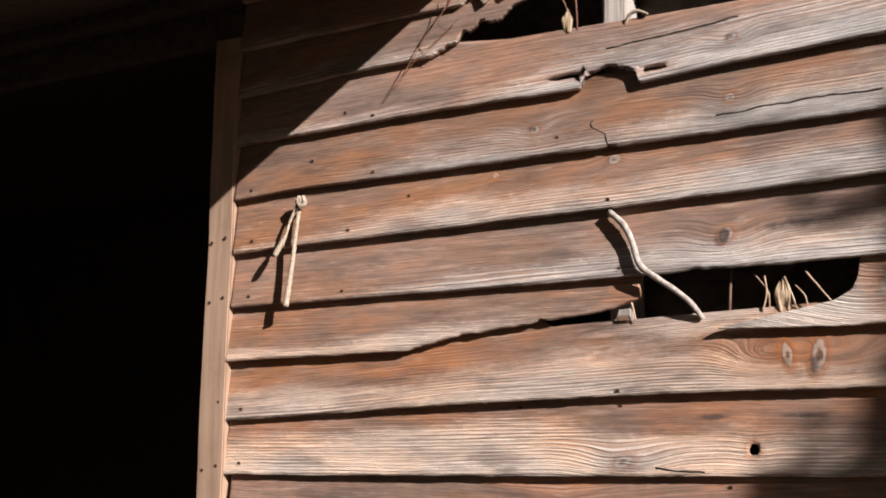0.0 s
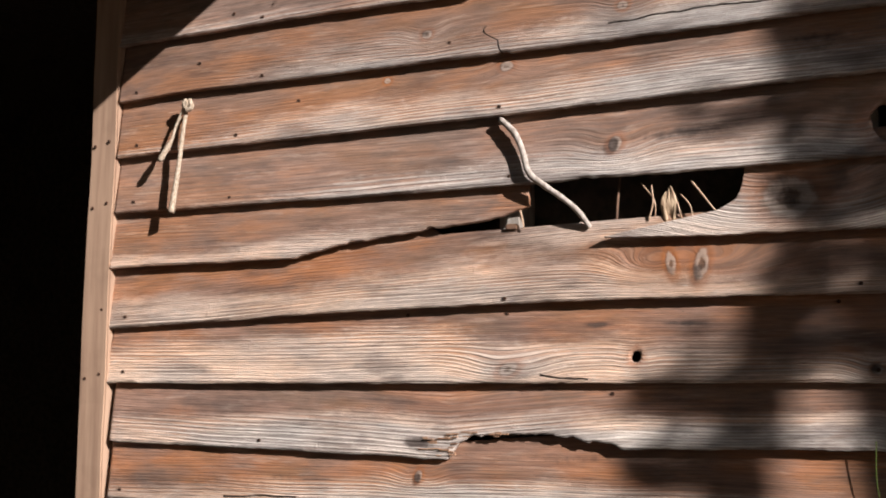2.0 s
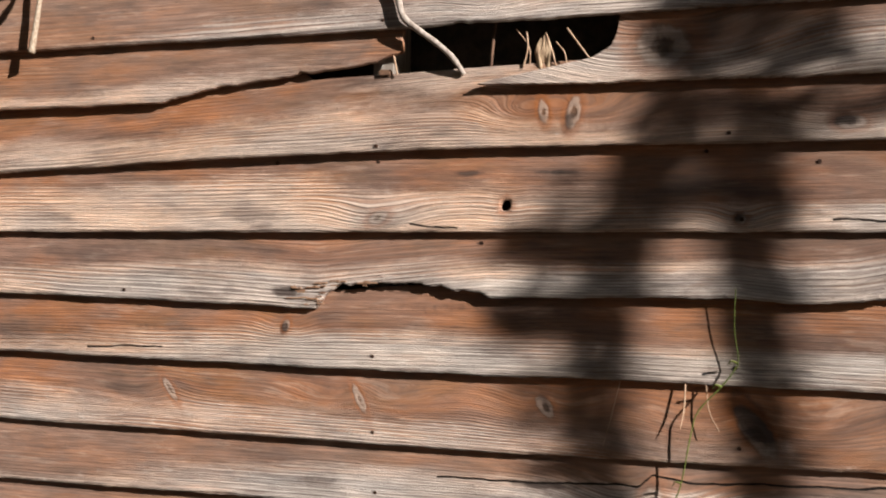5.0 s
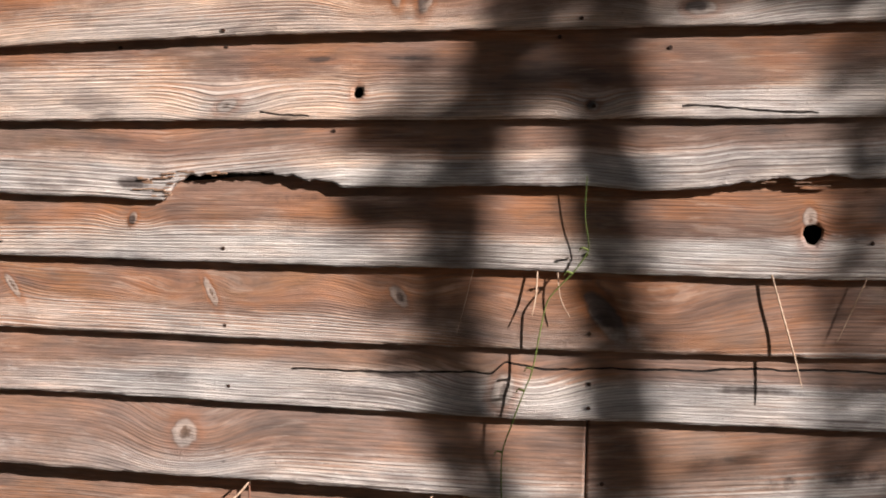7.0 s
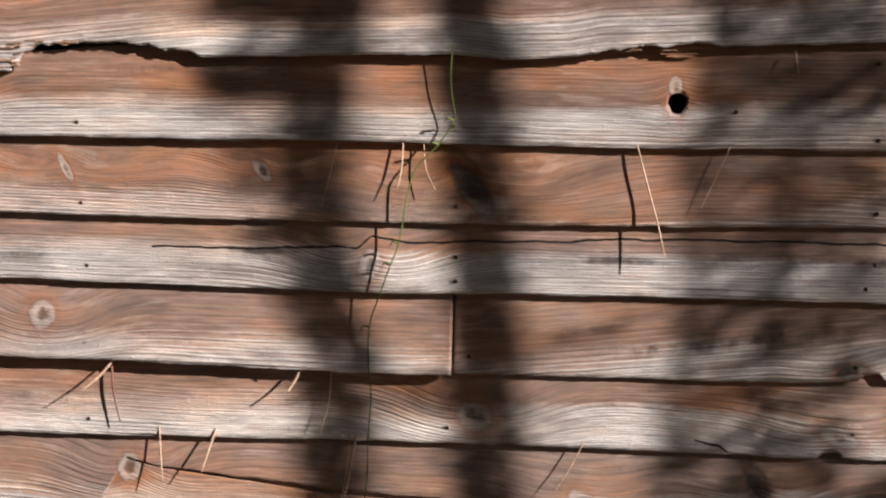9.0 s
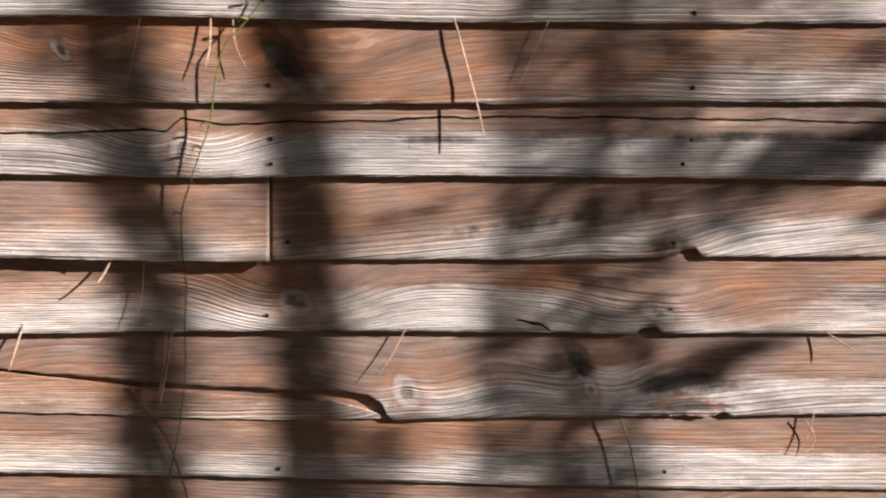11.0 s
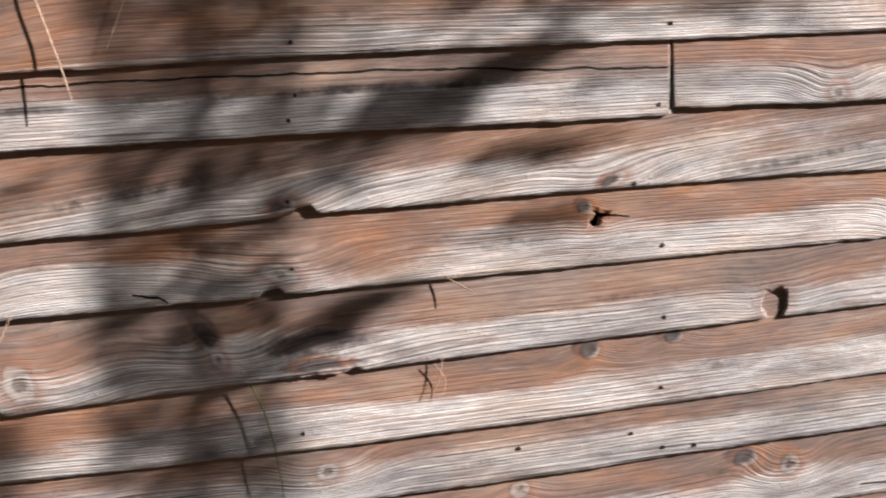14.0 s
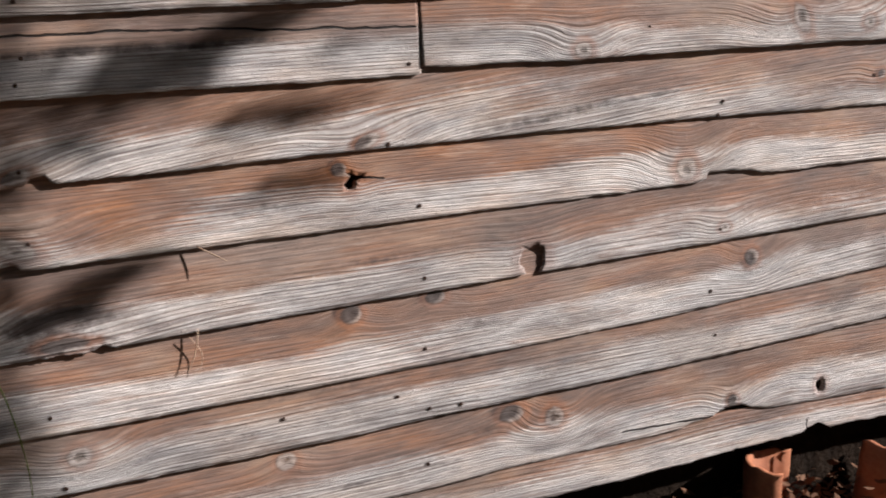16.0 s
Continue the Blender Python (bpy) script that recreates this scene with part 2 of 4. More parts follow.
    color = m.mix(m.ramp(vary, 0.0, 1.0, 0.0, 0.35), color, c)
    m.link(color, m.bsdf.inputs["Base Color"])
    m.bsdf.inputs["Roughness"].default_value = rough
    m.bsdf.inputs["Metallic"].default_value = metal
    m.bsdf.inputs["Specular IOR Level"].default_value = 0.15
    m.link(m.bump(one, 0.7, depth), m.bsdf.inputs["Normal"])
    return m.mat


SIDING = siding_wood()
TRIM = plain_wood("trim_wood", (0.43, 0.29, 0.20), (0.32, 0.205, 0.14), (60, 60, 3), 0.7, 0.0015)
# dark colour that paints in the shade under the hood and indoors
SHADE_WOOD = plain_wood("shade_dark_wood", (0.10, 0.075, 0.055), (0.05, 0.037, 0.028), (40, 40, 40))
ROUGH_WOOD = plain_wood("rough_sawn_wood", (0.20, 0.115, 0.07), (0.11, 0.06, 0.038), (40, 6, 60))
STUD = plain_wood("grey_stud_wood", (0.52, 0.48, 0.43), (0.30, 0.26, 0.22), (130, 130, 4), 0.8, 0.003)
NAIL = mottled("rusty_nail", (0.06, 0.045, 0.04), (0.12, 0.055, 0.03), (0.03, 0.025, 0.022), 400.0, 0.7, 0.0004, 0.3)
STRAW = plain_wood("dry_straw", (0.58, 0.42, 0.29), (0.38, 0.23, 0.14), (300, 300, 20), 0.6, 0.0005)
BROWN_STEM = plain_wood("brown_stem", (0.22, 0.09, 0.05), (0.12, 0.05, 0.03), (200, 200, 30), 0.7, 0.0005)
VINE = mottled("green_vine", (0.11, 0.16, 0.035), (0.15, 0.19, 0.05), (0.13, 0.11, 0.04), 120.0, 0.55, 0.0005)
ROPE = plain_wood("pale_rope", (0.52, 0.44, 0.34), (0.28, 0.21, 0.145), (300, 300, 160), 0.85, 0.0015)
TWIG = plain_wood("bleached_twig", (0.50, 0.45, 0.40), (0.27, 0.225, 0.19), (160, 160, 60), 0.75, 0.001)
HUSK = plain_wood("dry_husk", (0.50, 0.38, 0.25), (0.28, 0.18, 0.11), (220, 220, 25), 0.7, 0.001)
ROTTEN = plain_wood("rotten_wood", (0.46, 0.29, 0.18), (0.24, 0.13, 0.08), (30, 60, 400), 0.9, 0.003)
BRICK = mottled("red_clay", (0.50, 0.20, 0.10), (0.40, 0.15, 0.075), (0.27, 0.12, 0.075), 60.0, 0.85, 0.002)
EARTH = mottled("leafy_earth", (0.075, 0.05, 0.034), (0.12, 0.078, 0.05), (0.045, 0.034, 0.024), 14.0, 0.95, 0.03)
BARK = mottled("tree_bark", (0.10, 0.075, 0.055), (0.055, 0.042, 0.033), (0.14, 0.12, 0.10), 25.0, 0.9, 0.01)
LEAF = mottled("tree_leaf", (0.05, 0.085, 0.022), (0.08, 0.115, 0.03), (0.06, 0.07, 0.02), 20.0, 0.6, 0.001)
# near-black without gloss: the deep shade below the wall, put into colour
SHADE_EARTH = mottled("shade_black_earth", (0.022, 0.016, 0.012), (0.034, 0.023, 0.016), (0.012, 0.010, 0.009), 30.0, 0.95, 0.02)
SHADE_EARTH.node_tree.nodes["Principled BSDF"].inputs["Specular IOR Level"].default_value = 0.0
DRY_LEAF = mottled("dead_leaf", (0.16, 0.075, 0.04), (0.10, 0.05, 0.028), (0.24, 0.13, 0.075), 40.0, 0.8, 0.002)


# ---- helpers for building ----
def mesh_of(name, verts, faces, material):
    me = bpy.data.meshes.new(name)
    me.from_pydata([tuple(map(float, v)) for v in verts], [], [tuple(map(int, q)) for q in faces])
    me.materials.append(material)
    me.update()
    return me


def part(name, bm, material, parent=None, label=""):
    """Links a bmesh as one mesh object, under a thing if one is given."""
    me = bpy.data.meshes.new(name)
    bm.to_mesh(me)
    bm.free()
    me.materials.append(material)
    ob = new(name, me)
    ob.parent = parent
    return tagged(ob, label) if label else ob


def box_bm(x0, x1, y0, y1, z0, z1, bevel=0.004, cuts=0, jitter=0.0, seed=0):
    bm = bmesh.new()
    bmesh.ops.create_cube(bm, size=1)
    for v in bm.verts:
        v.co = Vector(((x0 + x1) / 2 + v.co.x * (x1 - x0), (y0 + y1) / 2 + v.co.y * (y1 - y0), (z0 + z1) / 2 + v.co.z * (z1 - z0)))
    if bevel:
        bmesh.ops.bevel(bm, geom=bm.edges[:], offset=bevel, segments=2, affect="EDGES")
    if cuts:
        axis = max(range(3), key=lambda i: (x1 - x0, y1 - y0, z1 - z0)[i])
        lo, hi = ((x0, x1), (y0, y1), (z0, z1))[axis]
        for i in range(1, cuts):
            at = [0, 0, 0]
            at[axis] = lo + (hi - lo) * i / cuts
            side = [0, 0, 0]
            side[axis] = 1
            bmesh.ops.bisect_plane(bm, geom=bm.verts[:] + bm.edges[:] + bm.faces[:], plane_co=at, plane_no=side)
    if jitter:
        for v in bm.verts:
            v.co += jitter * Vector(noise.noise_vector(v.co * 6 + Vector((seed, 0, 0))))
    return bm


def tube(name, points, radii, material, parent=None, sides=7, label="", wobble=0.0, seed=0, ends=True):
    """A round, tapering strand along points."""
    pts = [Vector(p) for p in points]
    n = len(pts)
    fine, rad = [], []
    for i in range(n - 1):
        p0, p1, p2, p3 = pts[max(i - 1, 0)], pts[i], pts[i + 1], pts[min(i + 2, n - 1)]
        for s in range(5):
            u = s / 5
            fine.append(0.5 * (2 * p1 + (p2 - p0) * u + (2 * p0 - 5 * p1 + 4 * p2 - p3) * u * u + (3 * p1 - p0 - 3 * p2 + p3) * u ** 3))
            rad.append(radii[i] + (radii[i + 1] - radii[i]) * u)
    fine.append(pts[-1])
    rad.append(radii[-1])
    verts, faces = [], []
    for i, p in enumerate(fine):
        way = (fine[min(i + 1, len(fine) - 1)] - fine[max(i - 1, 0)]).normalized()
        a = way.orthogonal().normalized() if i == 0 else (a - way * a.dot(way)).normalized()
        b = way.cross(a)
        r = rad[i] * (1 + wobble * noise.noise(Vector((i * 0.7, seed, 0))))
        for s in range(sides):
            w = 2 * math.pi * s / sides
            verts.append(p + r * (math.cos(w) * a + math.sin(w) * b))
    for i in range(len(fine) - 1):
        for s in range(sides):
            t = (s + 1) % sides
            faces.append((i * sides + s, i * sides + t, (i + 1) * sides + t, (i + 1) * sides + s))
    faces.append(tuple(range(sides - 1, -1, -1)))
    faces.append(tuple(range((len(fine) - 1) * sides, len(fine) * sides)))
    me = mesh_of(name, verts, faces, material)
    me.polygons.foreach_set("use_smooth", [True] * len(me.polygons))
    ob = new(name, me)
    ob.parent = parent
    return tagged(ob, label) if label else ob


# ---- the siding ----
# Lower edge of each course: x, z along the wall.
EDGE = {
    -4: "-0.84,2.77 3.2,2.77", -3: "-0.84,2.655 3.2,2.655", -2: "-0.84,2.54 3.2,2.545", -1: "-0.84,2.425 -0.3,2.43 3.2,2.44",
    0: "-0.84,2.315 -0.56,2.329 -0.37,2.332 3.2,2.335",
    1: "-0.85,2.207 -0.58,2.213 -0.45,2.217 -0.05,2.215 0.06,2.208 0.24,2.22 0.49,2.228 3.2,2.23",
    2: "-0.84,2.086 -0.72,2.092 -0.3,2.094 0.13,2.094 0.48,2.099 3.2,2.10",
    3: "-0.84,1.97 -0.32,1.975 0.13,1.982 0.48,1.988 0.73,1.99 3.2,1.985",
    4: "-0.84,1.853 -0.09,1.85 0.4,1.853 0.72,1.855 3.2,1.85",
    5: "-0.84,1.74 -0.415,1.741 0.19,1.746 0.4,1.741 0.72,1.737 3.2,1.735",
    6: "-0.85,1.617 -0.57,1.626 -0.32,1.635 -0.1,1.638 0.1,1.641 0.49,1.639 0.71,1.637 3.2,1.635",
    7: "-0.845,1.509 -0.57,1.505 0.0,1.502 0.49,1.499 1.2,1.497 3.2,1.50",
    8: "-0.83,1.392 -0.56,1.384 -0.32,1.377 -0.1,1.369 0.206,1.392 0.4,1.393 0.61,1.396 0.69,1.388 0.78,1.391 0.83,1.398 0.94,1.402 1.24,1.413 3.2,1.42",
    9: "-0.83,1.282 -0.43,1.274 -0.1,1.268 0.2,1.264 0.45,1.263 0.7,1.259 0.95,1.257 1.25,1.257 3.2,1.26",
    10: "-0.84,1.154 -0.66,1.151 -0.2,1.146 0.21,1.139 0.58,1.139 0.96,1.14 1.3,1.144 1.6,1.144 3.2,1.14",
    11: "-0.84,1.041 -0.66,1.039 -0.3,1.039 0.0,1.035 0.25,1.031 0.52,1.029 0.8,1.032 1.3,1.032 1.61,1.027 1.826,1.025 1.83,1.036 1.98,1.034 2.09,1.03 2.31,1.03 2.78,1.026 3.2,1.02",
    12: "-0.84,0.92 -0.14,0.91 0.25,0.907 0.43,0.903 0.61,0.903 0.79,0.904 1.04,0.907 1.26,0.911 1.62,0.915 1.98,0.915 2.31,0.912 2.79,0.903 3.2,0.90",
    13: "-0.84,0.77 -0.15,0.779 0.15,0.783 0.43,0.79 0.7,0.793 1.05,0.793 1.4,0.793 1.98,0.794 2.31,0.795 2.8,0.796 3.2,0.795",
    14: "-0.84,0.66 0.27,0.655 0.53,0.647 0.787,0.65 0.96,0.655 1.14,0.659 1.4,0.663 1.67,0.666 1.97,0.673 2.32,0.679 2.81,0.688 3.2,0.69",
    15: "-0.84,0.56 0.26,0.557 0.61,0.553 0.96,0.545 1.3,0.541 1.66,0.543 1.97,0.545 2.32,0.556 2.82,0.578 3.2,0.58",
    16: "-0.84,0.45 1.2,0.445 1.66,0.446 1.97,0.452 2.32,0.457 2.82,0.471 3.2,0.475",
    17: "-0.84,0.33 1.75,0.321 1.96,0.326 2.59,0.328 2.83,0.317 3.2,0.31",
    18: "-0.84,0.25 2.02,0.255 2.2,0.252 2.45,0.258 2.63,0.259 2.84,0.255 3.2,0.25",
}
EDGE = {k: np.array([[float(v) for v in p.split(",")] for p in s.split()]) for k, s in EDGE.items()}


def edge(k, x):
    return np.interp(x, EDGE[k][:, 0], EDGE[k][:, 1])


def line(text):
    a = np.array([[float(v) for v in p.split(",")] for p in text.split()])
    return lambda x: np.interp(x, a[:, 0], a[:, 1])


# Knots by course: x, z, radius, stretch along the board, lean of the long axis in degrees
KNOTS = {}


def knot(k, x, z, r, long=1.2, tip=0.0, gloom=0.0):
    KNOTS.setdefault(k, []).append((x, z, r, long, tip, gloom))


knot(1, 0.234, 2.267, 0.008, gloom=0.5), knot(2, 0.226, 2.156, 0.010), knot(2, -0.145, 2.148, 0.010, gloom=0.5), knot(3, 0.01, 2.072, 0.012, gloom=0.4), knot(3, -0.228, 2.07, 0.007)
knot(4, 0.209, 1.91, 0.013, 1.2, 60, 0.9), knot(5, 0.495, 1.796, 0.040, 1.25, 0, 0.42), knot(6, 0.35, 1.695, 0.014, 2.2, 80, 0.5), knot(6, 0.30, 1.698, 0.010, 2.4, 100, 0.4), knot(6, 0.777, 1.664, 0.012, 2.2, 0, 0.7)
knot(7, 0.013, 1.526, 0.012, 1.8, 20, 0.2), knot(7, 0.616, 1.518, 0.009, gloom=0.7), knot(9, -0.158, 1.339, 0.008, 1.6, 80, 0.8), knot(9, 0.94, 1.348, 0.012, 1.6, 90, 0.2)
knot(10, -0.387, 1.22, 0.008, 4.0, -50), knot(10, -0.018, 1.216, 0.008, 4.2, -60), knot(10, 0.307, 1.216, 0.012, 2.0, -50, 0.5), knot(10, 0.64, 1.19, 0.020, 2.6, -52, 1.0)
knot(11, 0.479, 1.072, 0.020, 1.6, 75, 0.2), knot(12, -0.062, 0.978, 0.027, 1.0), knot(12, 1.211, 0.926, 0.011, 2.2, 15, 0.6), knot(12, 1.731, 0.929, 0.011, 2.2, 20, 0.7), knot(11, 2.121, 1.045, 0.016)
knot(13, 0.646, 0.837, 0.026, 1.3, -15, 0.25), knot(13, 1.197, 0.825, 0.016, 2.2, -20), knot(13, 1.684, 0.888, 0.012, 1.2, 0, 0.9), knot(13, 2.334, 0.824, 0.024, 1.0), knot(14, 0.075, 0.726, 0.024, 1.2, 80)
knot(14, 0.814, 0.695, 0.024, 1.5, -65), knot(14, 1.083, 0.735, 0.015, 2.0, -60, 1.0), knot(14, 1.10, 0.70, 0.012, 1.8, -60), knot(14, 1.25, 0.675, 0.012, 3.2, 0, 0.9), knot(15, 1.692, 0.65, 0.017, 1.2, 0, 1.1)
knot(15, 1.84, 0.658, 0.013, 1.6, 0, 1.0), knot(15, 2.486, 0.64, 0.018, 1.0, 60, 0.8), knot(14, 2.42, 0.705, 0.01, 1.5)
knot(16, 1.253, 0.50, 0.017, 1.3), knot(17, 2.061, 0.403, 0.022, 1.0, 0, 0.5), knot(17, 1.977, 0.425, 0.017, 1.6, 0, 1.0), knot(17, 1.568, 0.423, 0.016, 1.3, 0, 0.3), knot(17, 2.45, 0.36, 0.014, 1.0, 0, 0.8)
knot(12, 2.78, 0.96, 0.010, gloom=0.8), knot(11, 2.58, 1.075, 0.018, 1.8, -60, 0.4), knot(11, 2.74, 1.06, 0.014)
# Holes through a board: x, z, half width, half height
HOLES = {4: [(0.648, 1.91, 0.026, 0.029)], 7: [(0.238, 1.544, 0.009, 0.010)], 9: [(0.944, 1.324, 0.014, 0.015)],
         13: [(1.70, 0.868, 0.011, 0.014), (1.712, 0.872, 0.014, 0.004)], 14: [(2.022, 0.698, 0.024, 0.026)], 17: [(2.663, 0.353, 0.012, 0.014)],
         1: [(-0.075, 2.243, 0.042, 0.006), (0.09, 2.232, 0.03, 0.006)]}

# Splits by course: along the board (x, z) or upright (z, x)
SPLITS = {
    1: [(False, ((0.0, 2.285), (0.1, 2.295), (0.25, 2.305)))],
    2: [(True, ((2.092, 0.006), (2.105, -0.002), (2.12, -0.004), (2.128, -0.02), (2.14, -0.036), (2.15, -0.028))), (False, ((0.2, 2.125), (0.35, 2.132), (0.48, 2.13)))],
    9: [(False, ((-0.56, 1.293), (-0.48, 1.296), (-0.40, 1.295)))],
    7: [(False, ((0.07, 1.514), (0.16, 1.507))), (False, ((0.75, 1.517), (0.95, 1.503)))],
    11: [(False, ((0.12, 1.092), (0.30, 1.092), (0.46, 1.098), (0.482, 1.117), (0.54, 1.108), (0.71, 1.112), (0.96, 1.12), (1.37, 1.118), (1.6, 1.108), (1.826, 1.098)))],
    13: [(False, ((0.98, 0.812), (1.02, 0.806), (1.035, 0.795))), (False, ((1.71, 0.872), (1.76, 0.868)))],
    17: [(False, ((2.2, 0.345), (2.3, 0.341), (2.42, 0.34)))],
    18: [(True, ((0.262, 2.637), (0.275, 2.633), (0.29, 2.634)))],
}

# Nail heads: x, z
NAILS = [tuple(float(v) for v in p.split(",")) for p in (
    "-.796,2.103 -.647,2.151 -.553,1.992 -.791,1.992 -.794,1.874 -.564,1.868 -.535,1.761 -.804,1.64 -.804,1.53 -.417,2.05 -.496,2.107 -.566,2.243 -.098,2.126 -.001,1.995 .017,1.866 -.184,1.626 -.498,2.227 "
    ".008,1.624 .008,1.649 .196,1.483 .007,1.289 .603,1.756 .597,1.653 .617,1.518 .608,1.288 -.8,1.299 -.484,1.398 .562,1.627 .01,1.161 .016,1.06 .013,.935 .614,1.165 .614,1.086 .614,1.049 .595,.927 .636,.931 "
    ".732,1.607 1.029,1.311 1.225,1.052 1.237,1.088 1.235,1.164 1.232,1.271 1.23,1.382 .01,.806 .602,.816 .292,.88 1.217,.83 1.216,.933 1.218,.568 .614,.568 1.567,.497 1.766,.92 1.228,.455 "
    "1.841,1.046 1.807,1.043 1.816,.573 1.813,.367 1.82,.694 1.816,.816 1.826,1.168 1.82,.467 2.392,.587 2.424,1.05 2.253,1.076 2.317,1.044 2.761,.959 2.409,.937 2.405,.5 2.41,.703 1.763,.498 1.878,.464 2.398,.913 ").split()]

# Weathering by course: x, z, half length, half height, more (+) or less (-) bleached, black stain
PATCHES = {
    2: [(0.25, 2.12, 0.25, 0.03, 0.35, 0), (0.02, 2.19, 0.12, 0.02, -0.3, 0)],
    3: [(0.12, 2.06, 0.2, 0.03, -0.25, 0), (0.3, 2.01, 0.3, 0.03, 0.35, 0), (0.55, 2.05, 0.1, 0.02, 0, 0.4)],
    4: [(-0.1, 1.88, 0.3, 0.025, 0.35, 0), (0.33, 1.92, 0.12, 0.012, 0, 0.55), (0.05, 1.89, 0.03, 0.01, 0, 0.4), (0.5, 1.87, 0.25, 0.02, 0.4, 0)],
    5: [(0.4, 1.78, 0.09, 0.05, 0.5, 0), (-0.5, 1.80, 0.3, 0.03, -0.2, 0)],
    6: [(0.2, 1.77, 0.22, 0.035, 0.75, 0), (-0.05, 1.69, 0.35, 0.06, 0.38, 0), (0.7, 1.70, 0.3, 0.05, -0.4, 0.15)],
    7: [(-0.15, 1.56, 0.4, 0.07, 0.42, 0), (0.17, 1.598, 0.035, 0.006, 0, 0.8), (0.32, 1.597, 0.05, 0.005, 0, 0.7), (0.63, 1.58, 0.3, 0.05, -0.45, 0), (0.9, 1.53, 0.3, 0.025, 0.35, 0)],
    8: [(-0.158, 1.398, 0.035, 0.012, 0, 0.5), (-0.45, 1.41, 0.2, 0.03, 0.4, 0), (-0.55, 1.47, 0.25, 0.02, -0.5, 0), (-0.3, 1.475, 0.06, 0.008, 0, 0.3), (0.5, 1.41, 0.5, 0.02, 0.3, 0), (0.45, 1.47, 0.5, 0.02, -0.4, 0.1)],
    9: [(0.0, 1.30, 0.25, 0.05, 0.45, 0), (0.7, 1.29, 0.5, 0.035, 0.75, 0), (0.75, 1.36, 0.4, 0.03, -0.7, 0), (-0.1, 1.36, 0.08, 0.02, -0.6, 0), (-0.5, 1.33, 0.2, 0.012, 0, 0.35), (0.1, 1.375, 0.12, 0.012, 0, 0.42)],
    10: [(0.0, 1.18, 0.4, 0.02, 0.25, 0), (0.668, 1.16, 0.022, 0.022, 1.0, 0), (0.83, 1.2, 0.14, 0.06, -0.4, 0), (1.05, 1.2, 0.12, 0.05, -0.45, 0.1), (1.25, 1.18, 0.15, 0.03, 0.45, 0), (1.7, 1.17, 0.3, 0.03, 0.3, 0)],
    11: [(0.1, 1.06, 0.35, 0.03, 0.4, 0), (0.8, 1.055, 0.4, 0.025, 0.7, 0), (1.4, 1.055, 0.5, 0.03, 0.75, 0), (0.9, 1.125, 0.8, 0.018, -1.0, 0), (0.85, 1.085, 0.2, 0.008, 0, 0.5), (1.35, 1.092, 0.35, 0.009, 0, 0.62), (-0.1, 1.075, 0.1, 0.006, 0, 0.4), (0.3, 1.092, 0.1, 0.01, 0, 0.55), (2.1, 1.06, 0.3, 0.03, 0.2, 0)],
    12: [(0.3, 0.94, 0.3, 0.03, 0.2, 0), (0.0, 0.99, 0.3, 0.05, -0.2, 0), (0.8, 0.99, 0.14, 0.05, -0.3, 0), (1.0, 0.96, 0.3, 0.02, 0, 0.36), (0.8, 0.975, 0.07, 0.008, 0, 0.45), (1.4, 0.95, 0.2, 0.03, 0.35, 0), (1.6, 0.99, 0.25, 0.03, -0.4, 0), (2.1, 0.945, 0.3, 0.012, 0, 0.42), (2.3, 0.99, 0.3, 0.02, -0.5, 0)],
    13: [(0.8, 0.83, 0.12, 0.035, 0.6, 0), (1.1, 0.83, 0.12, 0.02, 0.3, 0.2), (1.33, 0.85, 0.12, 0.06, -0.5, 0), (1.55, 0.84, 0.10, 0.02, 0.1, 0.33), (1.9, 0.83, 0.2, 0.02, 0.4, 0), (2.15, 0.83, 0.2, 0.03, 0.45, 0), (1.95, 0.885, 0.4, 0.015, -0.6, 0), (0.45, 0.85, 0.15, 0.012, 0, 0.3)],
    14: [(0.3, 0.76, 0.3, 0.04, -0.2, 0), (0.815, 0.69, 0.035, 0.035, 0.9, 0), (1.0, 0.70, 0.12, 0.04, 0.3, 0), (1.24, 0.71, 0.11, 0.025, 0, 0.60), (1.25, 0.675, 0.07, 0.008, 0, 0.9), (1.6, 0.70, 0.3, 0.025, 0.6, 0), (1.6, 0.765, 0.4, 0.02, -0.8, 0), (1.75, 0.735, 0.2, 0.008, 0, 0.4), (2.4, 0.72, 0.3, 0.03, 0.1, 0)],
    15: [(1.3, 0.64, 0.3, 0.025, -0.5, 0), (1.5, 0.57, 0.3, 0.03, 0.45, 0), (1.9, 0.60, 0.14, 0.02, 0.1, 0.34), (2.3, 0.60, 0.3, 0.03, 0.4, 0), (1.78, 0.645, 0.1, 0.012, -0.5, 0.2), (0.5, 0.57, 0.3, 0.02, 0.3, 0)],
    16: [(1.25, 0.535, 0.1, 0.012, -0.7, 0), (1.7, 0.53, 0.2, 0.010, -0.3, 0.40), (2.0, 0.48, 0.4, 0.03, 0.35, 0), (2.3, 0.55, 0.3, 0.012, -0.5, 0)],
    17: [(1.65, 0.41, 0.2, 0.03, -0.5, 0.1), (1.95, 0.41, 0.10, 0.02, -0.3, 0.35), (2.2, 0.39, 0.2, 0.03, 0.4, 0), (2.5, 0.43, 0.3, 0.012, -0.5, 0), (1.75, 0.36, 0.2, 0.01, 0, 0.4)],
    18: [(2.3, 0.28, 0.4, 0.02, 0.3, 0)],
}

LAP, THICK, STEP = 0.03, 0.013, 0.0045


def wavy(x, seed, scale):
    """Smooth noise along x, about -1 to 1."""
    gen = np.random.default_rng(seed)
    knots = gen.uniform(-1, 1, 900)
    u = (x + 3) / scale
    i = np.floor(u).astype(int)
    f = u - i
    f = f * f * (3 - 2 * f)
    return knots[i % 900] * (1 - f) + knots[(i + 1) % 900] * f


